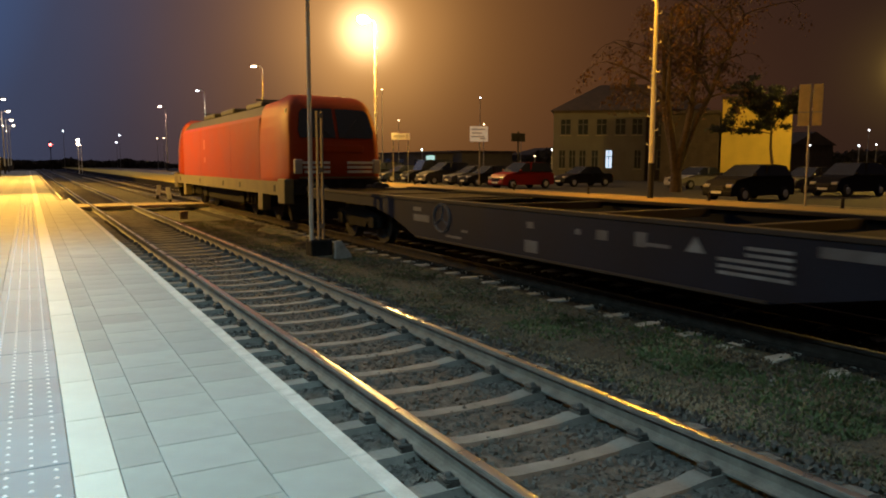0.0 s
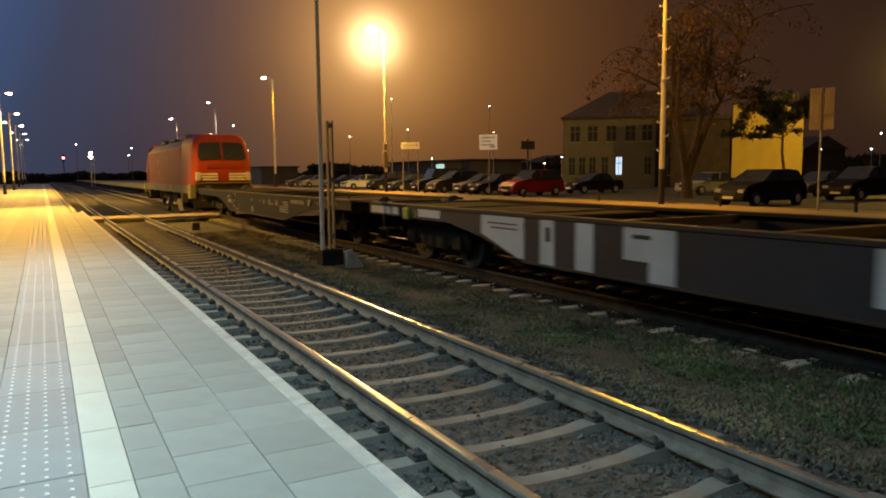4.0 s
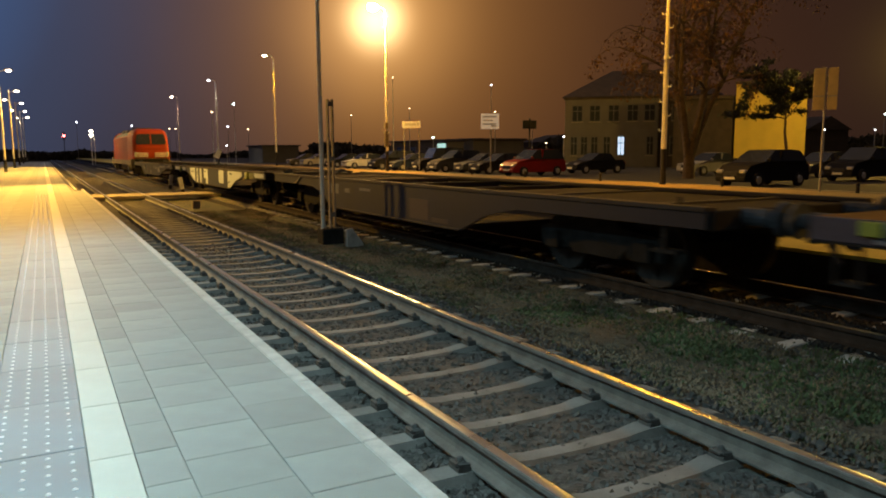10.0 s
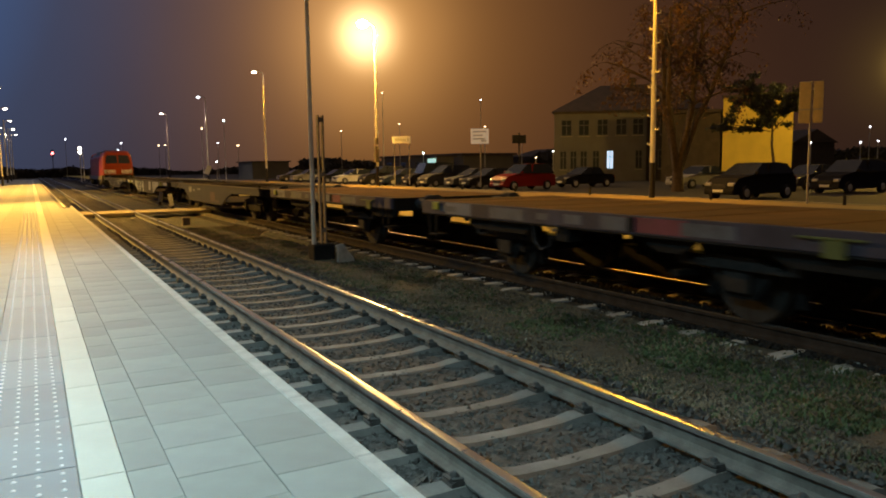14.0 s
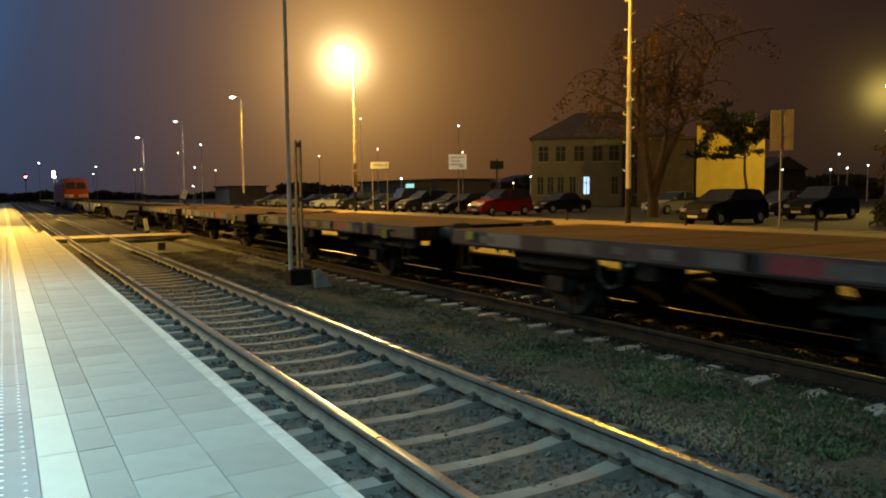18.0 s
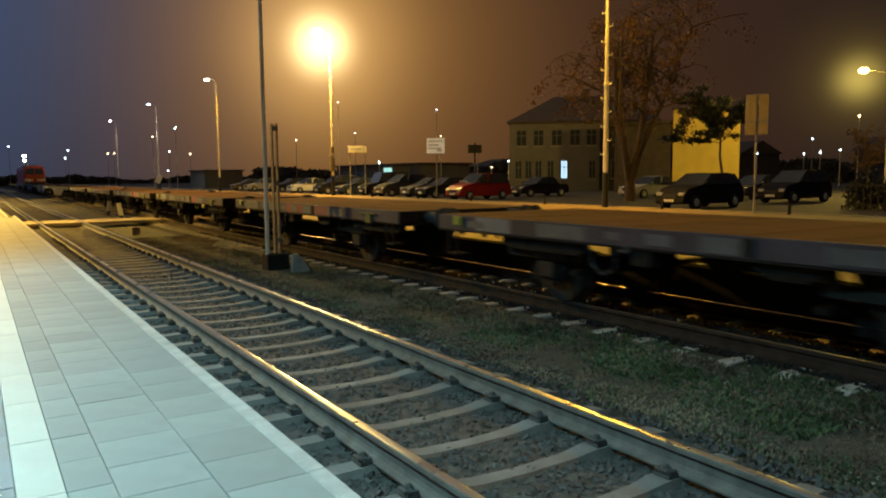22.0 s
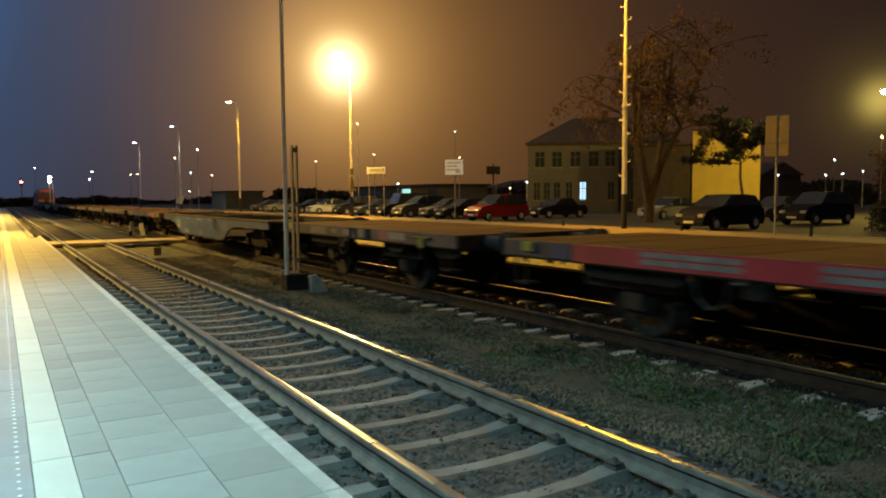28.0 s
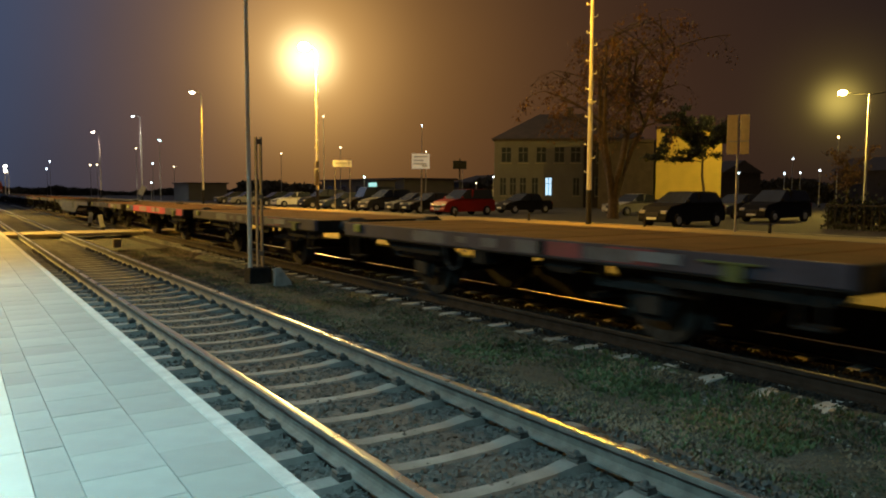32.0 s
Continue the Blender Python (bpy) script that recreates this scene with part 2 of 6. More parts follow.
M_GROUND = material("ground_dark", (0.045, 0.042, 0.03), 0.95, spread=0.5, scale=0.7, fine=12, bump=0.5, dist=0.03)
M_BOARD = material("crossing_boards", (0.27, 0.23, 0.15), 0.8, spread=0.25, scale=3, fine=30, bump=0.2, dist=0.005, rand=0.1)
M_POLE = material("galvanised_pole", (0.42, 0.41, 0.38), 0.55, 0.3, spread=0.15, scale=2, fine=60, bump=0.1, dist=0.002)
M_MASTPAINT = material("mast_paint", (0.76, 0.75, 0.68), 0.6, 0.0, spread=0.15, scale=2, fine=60, bump=0.1, dist=0.002)
M_BLACK = material("black_paint", (0.016, 0.016, 0.02), 0.6, spread=0.3, scale=3, bump=0.1)
M_LAMP_S = material("sodium_lens", (0.9, 0.6, 0.2), 0.4, spread=0.02, bump=0, emit=(1.0, 0.52, 0.10), strength=60)
M_LAMP_W = material("white_lens", (0.9, 0.9, 0.9), 0.4, spread=0.02, bump=0, emit=(0.9, 0.97, 1.0), strength=6)
M_LAMP_O = material("warm_lens", (0.9, 0.8, 0.6), 0.4, spread=0.02, bump=0, emit=(1.0, 0.72, 0.36), strength=6)
M_LAMP_T = material("teal_lens", (0.7, 0.9, 0.85), 0.4, spread=0.02, bump=0, emit=(0.62, 1.0, 0.90), strength=16)
M_LAMP_R = material("red_lens", (0.9, 0.2, 0.15), 0.4, spread=0.02, bump=0, emit=(1.0, 0.12, 0.10), strength=12)
M_RED = material("loco_red", (0.30, 0.042, 0.006), 0.55, gloss=0.2, spread=0.12, scale=1.2, fine=30, bump=0.04, dist=0.002)
M_LGREY = material("loco_frame_grey", (0.17, 0.15, 0.075), 0.6, spread=0.2, scale=2, fine=40, bump=0.1, dist=0.003)
M_ROOF = material("loco_roof_grey", (0.05, 0.05, 0.04), 0.6, spread=0.2, scale=2, fine=40, bump=0.1, dist=0.003)
M_DARK = material("underframe_dark", (0.022, 0.021, 0.020), 0.9, gloss=0.12, spread=0.4, scale=5, fine=50, bump=0.2, dist=0.004)
M_GLASS = glass("dark_glass")
M_SIGNGREY = material("pale_grey_plastic", (0.42, 0.42, 0.40), 0.5, spread=0.12, scale=3, fine=40, bump=0.05, dist=0.002)
M_WHITE = material("white_paint", (0.72, 0.72, 0.70), 0.55, spread=0.12, scale=3, fine=40, bump=0.05, dist=0.002)
M_LIME = material("lime_paint", (0.26, 0.32, 0.04), 0.55, spread=0.2, scale=3, fine=40, bump=0.05, dist=0.002)
M_LIMEDULL = material("lime_dull", (0.11, 0.13, 0.03), 0.7, spread=0.3, scale=3, fine=40, bump=0.05, dist=0.002)
M_BUFFER = material("buffer_blue_grey", (0.055, 0.068, 0.080), 0.7, gloss=0.2, spread=0.35, scale=5, fine=50, bump=0.15, dist=0.003)
M_TYRE = material("tyre_rubber", (0.015, 0.015, 0.015), 0.9, spread=0.2, bump=0.1)

# ---- mesh helpers ----


class Mesh:
    """Collects simple solids into one bmesh."""

    def __init__(self):
        self.bm = bmesh.new()

    def box(self, x0, y0, z0, x1, y1, z1, bevel=0.0, m=None):
        r = bmesh.ops.create_cube(self.bm, size=1.0)
        mt = Matrix.Translation(((x0 + x1) / 2, (y0 + y1) / 2, (z0 + z1) / 2)) @ Matrix.Diagonal((abs(x1 - x0), abs(y1 - y0), abs(z1 - z0), 1))
        if m is not None:
            mt = m @ mt
        bmesh.ops.transform(self.bm, matrix=mt, verts=r["verts"])
        if bevel:
            es = {e for v in r["verts"] for e in v.link_edges}
            bmesh.ops.bevel(self.bm, geom=list(es), offset=bevel, segments=1, affect="EDGES", profile=0.5)
        return self

    def cyl(self, a, b, r0, r1=None, seg=10, caps=True):
        a, b = Vector(a), Vector(b)
        d = b - a
        r1 = r0 if r1 is None else r1
        q = d.to_track_quat("Z", "Y").to_matrix().to_4x4()
        bmesh.ops.create_cone(self.bm, cap_ends=caps, cap_tris=False, segments=seg, radius1=r0, radius2=r1, depth=d.length,
                              matrix=Matrix.Translation((a + b) / 2) @ q)
        return self

    def ball(self, at, r, sx=1, sy=1, sz=1, seg=10):
        bmesh.ops.create_uvsphere(self.bm, u_segments=seg, v_segments=max(seg // 2, 4), radius=r,
                                  matrix=Matrix.Translation(at) @ Matrix.Diagonal((sx, sy, sz, 1)))
        return self

    def prism(self, outline, y0, y1, axis="y"):
        """Extrude an outline: (x, z) pairs along y, or (y, z) pairs along x, or (x, y) pairs along z."""
        def at(p, s):
            if axis == "y":
                return (p[0], s, p[1])
            if axis == "x":
                return (s, p[0], p[1])
            return (p[0], p[1], s)
        v0 = [self.bm.verts.new(at(p, y0)) for p in outline]
        v1 = [self.bm.verts.new(at(p, y1)) for p in outline]
        k = len(outline)
        fs = [self.bm.faces.new(v0[::-1]), self.bm.faces.new(v1)]
        for i in range(k):
            fs.append(self.bm.faces.new((v0[i], v0[(i + 1) % k], v1[(i + 1) % k], v1[i])))
        bmesh.ops.recalc_face_normals(self.bm, faces=fs)
        return self

    def data(self, name, mat, smooth=False):
        me = bpy.data.meshes.new(name)
        self.bm.to_mesh(me)
        self.bm.free()
        for mm in (mat if isinstance(mat, (list, tuple)) else (mat,)):
            me.materials.append(mm)
        if smooth:
            for p in me.polygons:
                p.use_smooth = True
        return me


def part(name, mesh, mat, parent, label="", smooth=False):
    me = mesh if isinstance(mesh, bpy.types.Mesh) else mesh.data(name, mat, smooth)
    ob = new(name, me)
    ob.parent = parent
    if label:
        tagged(ob, label)
    return ob


def thing(name, label, category, at=(0, 0, 0), group="", kind=""):
    ob = new(name)
    ob.matrix_basis = Matrix.Translation(at)
    return tagged(ob, label, category, group, kind)


def solid(name, mesh, mat, label, category, group="", kind="", smooth=False, at=(0, 0, 0)):
    ob = new(name, mesh if isinstance(mesh, bpy.types.Mesh) else mesh.data(name, mat, smooth))
    ob.matrix_basis = Matrix.Translation(at)
    return tagged(ob, label, category, group, kind)


# ---- ground, forecourt, car park ----
solid("ground", Mesh().box(-700, -300, -1.2, 900, 1500, -0.36), M_GROUND, "dark bare ground reaching to the horizon at night", "ground", kind="structure")
solid("ballast_bed", Mesh().prism([(1.30, -0.34), (1.35, -0.226), (4.25, -0.226), (4.55, -0.335)], -12, 260), M_BALLAST, "dark crushed stone ballast under the platform track", "ballast", kind="structure")
solid("ballast_bed", Mesh().prism([(5.85, -0.335), (5.98, -0.285), (6.17, -0.216), (6.40, -0.202), (6.64, -0.198), (7.02, -0.205), (8.5, -0.20), (8.6, -0.22), (9.0, -0.24), (9.12, -0.335)], -12, 260), M_BALLAST_DARK, "dark crushed stone ballast under the train's track", "ballast", kind="structure")
solid("verge", Mesh().prism([(4.2, -0.36), (4.5, -0.275), (5.2, -0.25), (5.95, -0.275), (6.1, -0.36)], -12, 260), M_SOIL, "weedy brown soil strip between the two tracks", "verge", kind="structure")
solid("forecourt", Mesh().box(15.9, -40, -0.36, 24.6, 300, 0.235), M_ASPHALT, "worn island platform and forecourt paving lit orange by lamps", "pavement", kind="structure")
solid("forecourt_edge", Mesh().prism([(9.154, 0.295), (9.154, 0.345), (10.6, 0.345), (16.0, 0.238), (16.0, 0.15)], -40, 300), material("edge_paving_pale", (0.50, 0.42, 0.06), 0.8, spread=0.15, scale=1.2, fine=25, bump=0.2, dist=0.006), "yellow edge slabs of the island platform", "pavement", kind="structure")
# wall coloured dark to hold the shade on its unlit face
solid("forecourt_wall", Mesh().prism([(9.19, -0.36), (9.19, 0.293), (10.6, 0.29), (15.9, 0.15), (15.9, -0.36)], -40, 300), material("wall_shade_dark", (0.035, 0.032, 0.030), 0.95, spread=0.4, scale=1.2, fine=25, bump=0.3, dist=0.01, gloss=0.1), "wall below the island platform's edge, its shade in the colour", "wall", kind="structure")
solid("car_park", Mesh().box(24.85, -40, -0.36, 120, 300, 0.13), M_LOT, "dark asphalt car park behind the forecourt kerb", "road", kind="structure")

# ---- track ----
RAIL = [(-0.07, -0.172), (0.07, -0.172), (0.07, -0.160), (0.018, -0.142), (0.009, -0.12), (0.009, -0.055), (0.036, -0.040), (0.036, -0.012), (0.030, -0.003),
        (-0.030, -0.003), (-0.036, -0.012), (-0.036, -0.040), (-0.009, -0.055), (-0.009, -0.12), (-0.018, -0.142), (-0.07, -0.160)]
RAIL_TOP = [(-0.031, -0.0075), (0.031, -0.0075)] + [(-0.031 * a / 6, -0.0022 * (a / 6) ** 2) for a in range(-6, 7)]


def sleeper_mesh(mat):
    """Prestressed concrete sleeper, dipped in the middle, higher under the rails."""
    bm = bmesh.new()
    prof = [(-1.3, -0.20, 0.13), (-1.22, -0.175, 0.14), (-0.55, -0.172, 0.14), (-0.38, -0.195, 0.12), (0.0, -0.205, 0.11), (0.38, -0.195, 0.12), (0.55, -0.172, 0.14), (1.22, -0.175, 0.14), (1.3, -0.20, 0.13)]
    rings = []
    for x, z, w in prof:
        rings.append([bm.verts.new((x, -w, -0.36)), bm.verts.new((x, -w * 0.54, z)), bm.verts.new((x, w * 0.54, z)), bm.verts.new((x, w, -0.36))])
    for a, b in zip(rings, rings[1:]):
        for i in range(3):
            bm.faces.new((a[i], a[i + 1], b[i + 1], b[i]))
    bm.faces.new(rings[0])
    bm.faces.new(rings[-1][::-1])
    bmesh.ops.recalc_face_normals(bm, faces=bm.faces)
    me = bpy.data.meshes.new("sleeper")
    bm.to_mesh(me)
    bm.free()
    me.materials.append(mat)
    return me


def fastening_mesh(side):
    """Rail clip: angled plate, coach screw and washer beside the rail foot."""
    m = Mesh()
    m.prism([(0.07, -0.172), (0.16, -0.172), (0.16, -0.150), (0.12, -0.135), (0.07, -0.148)], -0.06, 0.06)
    m.cyl((0.115, 0, -0.15), (0.115, 0, -0.118), 0.040, 0.038, 10)
    m.ball((0.115, 0, -0.116), 0.028, 1, 1, 0.9, 8)
    for e in (-0.045, 0.045):
        m.cyl((0.075, e, -0.138), (0.155, e, -0.128), 0.014, seg=6)
    m.cyl((0.155, -0.045, -0.128), (0.155, 0.045, -0.128), 0.014, seg=6)
    if side < 0:
        bmesh.ops.transform(m.bm, matrix=Matrix.Diagonal((-1, 1, 1, 1)), verts=m.bm.verts)
        bmesh.ops.reverse_faces(m.bm, faces=m.bm.faces)
    return m.data("rail_clip", material("clip_steel", (0.07, 0.072, 0.068), 0.75, spread=0.35, scale=9, fine=60, bump=0.3, dist=0.004))


M_SLEEPER_PALE = material("sleeper_pale_concrete", (0.42, 0.415, 0.38), 0.9, spread=0.30, scale=4, fine=60, bump=0.35, dist=0.006, rand=0.25)
SLEEPER, SLEEPER_PALE = sleeper_mesh(M_SLEEPER), sleeper_mesh(M_SLEEPER_PALE)
CLIP_R, CLIP_L = fastening_mesh(1), fastening_mesh(-1)


def track(x, first, pitch, near, end, label, side, top, kind):
    t = thing("railway_track", label, "railway track", (x, 0, 0), kind="structure")
    for s, worn in zip((-0.7525, 0.7525), top):
        rail = part("rail", Mesh().prism([(px + s, pz) for px, pz in RAIL], -12, 260), side, t)
        part("running_surface", Mesh().prism([(px + s, pz) for px, pz in RAIL_TOP], -12, 260), worn, rail, "worn rail head")
    k, y = 0, first
    rest = bmesh.new()
    while y < end:
        if y < near:
            s = part("sleeper", kind, None, t)
            s.location = (random.uniform(-0.015, 0.015), y, random.uniform(-0.008, 0.004))
            s.rotation_euler = (0, 0, random.uniform(-0.006, 0.006))
            for px in (-0.7525, 0.7525) if kind is SLEEPER else ():
                for me in (CLIP_R, CLIP_L):
                    c = part("rail_clip", me, None, s)
                    c.location = (px, 0, 0)
        else:
            rest.from_mesh(kind)
            rest.verts.ensure_lookup_table()
            bmesh.ops.translate(rest, vec=(0, y, 0), verts=rest.verts[-len(kind.vertices):])
        y += pitch
    me = bpy.data.meshes.new("far_sleepers")
    rest.to_mesh(me)
    rest.free()
    me.materials.append(kind.materials[0])
    ob = part("far_sleepers", me, None, t)
    ob["kind"] = "stuff"
    return t


track(2.93, 3.63 - 0.615 * 18, 0.615, 26.0, 110.0, "platform track with steel rails on pale concrete sleepers", M_RUST, (M_RAILTOP, M_RAILTOP), SLEEPER)
# rails darker than the first track's; near head duller than the far one
track(7.50, 5.76 - 0.59 * 22, 0.59, 26.0, 110.0, "second track with steel rails under the freight train", material("rail_dark_rust", (0.045, 0.036, 0.030), 0.9, gloss=0.1, spread=0.35, scale=7, fine=80, bump=0.3, dist=0.004), (material("rail_dark_steel", (0.10, 0.09, 0.08), 0.6, 0.3, spread=0.3, scale=2, fine=120, bump=0.03, dist=0.001), material("rail_dull_steel", (0.45, 0.42, 0.38), 0.34, 0.85, spread=0.2, scale=2, fine=120, bump=0.03, dist=0.001)), SLEEPER_PALE)


def verge_height(x, y):
    """Ground height between the tracks, up to the sleeper ends."""
    bed = np.interp(x, [5.9, 6.0, 6.17, 6.40], [-0.27, -0.275, -0.216, -0.202])
    bank = np.interp(x, [5.7, 5.95, 6.18, 6.5], [-0.27, -0.242, -0.196, -0.180])
    return float(bank if y < 20 else bed)


def scatter_stones(name, x0, x1, y0, y1, count, size, z, mat, label, seed):
    """Loose angular stones lying on the bed, joined."""
    rnd = random.Random(seed)
    base = [(-1, -1, -0.6), (1, -0.8, -0.6), (0.9, 1, -0.6), (-0.8, 1, -0.6), (-0.55, -0.5, 0.6), (0.5, -0.6, 0.5), (0.6, 0.45, 0.65), (-0.5, 0.6, 0.45)]
    fidx = [(0, 3, 2, 1), (4, 5, 6, 7), (0, 1, 5, 4), (1, 2, 6, 5), (2, 3, 7, 6), (3, 0, 4, 7)]
    vs, fs = [], []
    for i in range(count):
        x, y = rnd.uniform(x0, x1), y0 + (y1 - y0) * rnd.random() ** 1.5
        s = size * rnd.uniform(0.55, 1.25)
        e = Euler((rnd.uniform(0, 6.3), rnd.uniform(0, 6.3), rnd.uniform(0, 6.3))).to_matrix()
        o = len(vs)
        c = Vector((x, y, (verge_height(x, y) if z is None else z) + rnd.uniform(-0.25, 0.45) * s))
        for b in base:
            vs.append(tuple(c + e @ Vector((b[0] * s * rnd.uniform(0.7, 1.1), b[1] * s * 0.8, b[2] * s * 0.8))))
        fs += [tuple(o + k for k in f) for f in fidx]
    me = bpy.data.meshes.new(name)
    me.from_pydata(vs, [], fs)
    me.materials.append(mat)
    return tagged(new(name, me), label, "gravel", kind="stuff")


scatter_stones("ballast_stones", 1.36, 4.45, 1.2, 16, 15000, 0.024, -0.230, M_STONE, "loose dark ballast stones around the sleepers", 3)
scatter_stones("verge_stones", 4.35, 6.3, 1.2, 24, 11000, 0.014, None, M_STONE, "small loose stones among the weeds", 5)
scatter_stones("ballast_stones", 6.50, 6.70, 2.0, 26, 3600, 0.022, -0.182, M_BALLAST_DARK, "dark stones along the train's near rail", 14)
scatter_stones("ballast_stones", 6.80, 7.90, 2.0, 26, 8500, 0.026, -0.188, M_BALLAST_DARK, "loose dark ballast stones under the train's track", 4)


M_GRASS.node_tree.nodes["Principled BSDF"].inputs["Specular IOR Level"].default_value = 0.2


def scatter_blades(name, x0, x1, y0, y1, count, height, mat, label, seed, lean=0.5, width=0.012, bare=(-0.5, 0.35)):
    rnd = random.Random(seed)
    vs, fs = [], []
    for i in range(count):
        x, y = rnd.uniform(x0, x1), y0 + (y1 - y0) * rnd.random() ** 1.4
        if noise.noise((x * 0.9, y * 0.9, seed)) < rnd.uniform(*bare):
            continue
        for k in range(rnd.randint(3, 6)):
            a = rnd.uniform(0, 6.283)
            h = height * rnd.uniform(0.4, 1.2)
            dx, dy = math.cos(a), math.sin(a)
            w = width * rnd.uniform(0.6, 1.5)
            z = verge_height(x, y) - 0.006
            o = len(vs)
            bx, by = x + rnd.uniform(-0.03, 0.03), y + rnd.uniform(-0.03, 0.03)
            le = lean * h * rnd.uniform(0.5, 1.5)
            vs += [(bx - dy * w, by + dx * w, z), (bx + dy * w, by - dx * w, z),
                   (bx + dx * le * 0.4 + dy * w, by + dy * le * 0.4 - dx * w, z + h * 0.6), (bx + dx * le * 0.4 - dy * w, by + dy * le * 0.4 + dx * w, z + h * 0.6),
                   (bx + dx * le, by + dy * le, z + h)]
            fs += [(o, o + 1, o + 2, o + 3), (o + 3, o + 2, o + 4)]
    me = bpy.data.meshes.new(name)
    me.from_pydata(vs, [], fs)
    me.materials.append(mat)
    return tagged(new(name, me), label, "weeds", kind="stuff")


scatter_blades("weeds", 4.4, 6.15, 1.5, 26, 10500, 0.040, M_GRASS, "low green weeds and grass between the tracks", 7, width=0.008, bare=(-0.4, 0.45))
M_DRYWEED = material("weed_grey", (0.215, 0.18, 0.12), 0.85, spread=0.6, scale=1.2, fine=20, bump=0, gloss=0.2)
scatter_blades("dry_weeds", 4.3, 6.22, 1.5, 26, 26000, 0.036, M_DRYWEED, "dry grey-brown weeds between the tracks", 27, lean=1.0, width=0.006, bare=(-1.2, 0.2))
scatter_blades("weeds", 6.0, 6.4, 1.5, 6.5, 900, 0.05, M_GRASS, "low weeds over the sleeper ends", 17, width=0.007)
scatter_blades("weeds", 5.0, 5.95, 3.0, 7.5, 2600, 0.055, M_GRASS, "patch of taller green weeds", 41, width=0.009, bare=(-0.3, 0.4))
scatter_blades("dry_leaves", 4.3, 6.5, 1.5, 22, 1300, 0.022, M_LITTER, "pale fallen leaves among the weeds", 8, lean=1.6, width=0.015)


def soil_bank():
    """Low bank of soil and fine ballast that creeps over the sleeper ends towards the near end."""
    bm = bmesh.new()
    rows = []
    for i in range(200):
        y = -2.0 + i * 0.12
        reach = 6.34 + 0.10 * min(max((7.0 - y) / 1.2, 0), 1) + 0.05 * noise.noise((y * 0.9, 3.1, 0)) + 0.04 * noise.noise((y * 3.1, 7.7, 0)) + 0.15 * min(max((5.0 - y) / 1.6, 0), 1) - 0.12 * min(max((y - 13) / 6, 0), 1)
        row = []
        for x, z in ((5.70, -0.30), (5.95, -0.240), (reach - 0.22, -0.196), (reach - 0.06, -0.178), (reach, -0.205)):
            row.append(bm.verts.new((x, y, z + 0.018 * noise.noise((x * 4, y * 2.2, 1.0)))))
        rows.append(row)
    for a, b in zip(rows, rows[1:]):
        for k in range(4):
            bm.faces.new((a[k], a[k + 1], b[k + 1], b[k]))
    bmesh.ops.recalc_face_normals(bm, faces=bm.faces)
    me = bpy.data.meshes.new("soil_bank")
    bm.to_mesh(me)
    bm.free()
    me.materials.append(M_SOIL)
    tagged(new("soil_bank", me), "low weedy soil bank creeping over the sleeper ends", "verge", kind="structure")


soil_bank()

# ---- near platform ----
plat = thing("platform", "grey concrete slab platform with a white line and a tactile strip", "platform", kind="structure")
part("platform_body", Mesh().box(-9, -12, -0.36, 1.20, 30.4, 0.345).box(-9, 30.4, -0.36, 0.96, 146, 0.345), M_JOINT, plat)
m = Mesh()
y = -6.0
while y < 30.2:
    m.box(1.187, y, 0.25, 1.276, y + 0.992, 0.402, 0.008)
    y += 1.0
part("edge_stones", m, M_EDGE, plat, "pale worn concrete platform edge")
m = Mesh()
y = 30.4
while y < 145:
    m.box(0.95, y, 0.25, 1.04, y + 0.992, 0.402, 0.008)
    y += 1.0
part("edge_stones", m, M_EDGE, plat, "pale worn concrete platform edge")
part("platform_wall", Mesh().box(1.06, -12, -0.36, 1.22, 30.4, 0.33).box(0.84, 30.4, -0.36, 0.99, 146, 0.33), M_CONC, plat)
TILES = {}


def slab_mesh(w, d, mat, key):
    if (w, d, key) not in TILES:
        TILES[(w, d, key)] = Mesh().box(0.0015, 0.003, -0.06, w - 0.0015, d - 0.003, 0, 0.003).data("paving_slab", mat)
    return TILES[(w, d, key)]


COLUMNS = [  # x from, width, length of slab, first joint, material, name
    (0.820, 0.366, 0.375, 2.990, M_SLAB, "paving_slab"),
    (0.443, 0.377, 0.3735, 3.175, M_SLAB, "paving_slab"),
    (0.262, 0.181, 0.375, 2.983, M_SLAB, "paving_slab"),
    (0.080, 0.182, 0.755, 2.613, M_STRIPE, "white_line_slab"),
    (-0.320, 0.400, 0.755, 2.790, M_TACTILE, "tactile_slab"),
]
for k in range(8):
    COLUMNS.append((-0.720 - 0.4 * k, 0.400, 0.375, (2.45, 2.64)[k % 2], M_SLAB, "paving_slab"))
for cx, cw, cl, cy, cm, cn in COLUMNS:
    y0 = cy
    while y0 > -5.0:
        y0 -= cl
    rest = Mesh()
    single = 0
    y = y0
    while y < 143:
        if y < 11.5 and single < 60:
            ob = part(cn, slab_mesh(cw, cl, cm, cn), None, plat)
            ob.location = (cx, y, 0.40 + random.uniform(-0.0012, 0.0012))
            single += 1
        elif y < 29.6 or cx + cw < 0.95:
            if y < 40:
                rest.box(cx + 0.002, y + 0.002, 0.34, cx + cw - 0.002, y + cl - 0.002, 0.40)
            else:
                rest.box(cx + 0.002, y + 0.002, 0.34, cx + cw - 0.002, y + cl * 8 - 0.002, 0.40)
                y += cl * 7
        y += cl
    ob = part("far_" + cn + "s", rest, cm, plat)
    ob["kind"] = "stuff"
part("far_paving", Mesh().box(-9, -12, 0.34, -3.525, 146, 0.398), M_SLAB, plat)
vs, fs = [], []
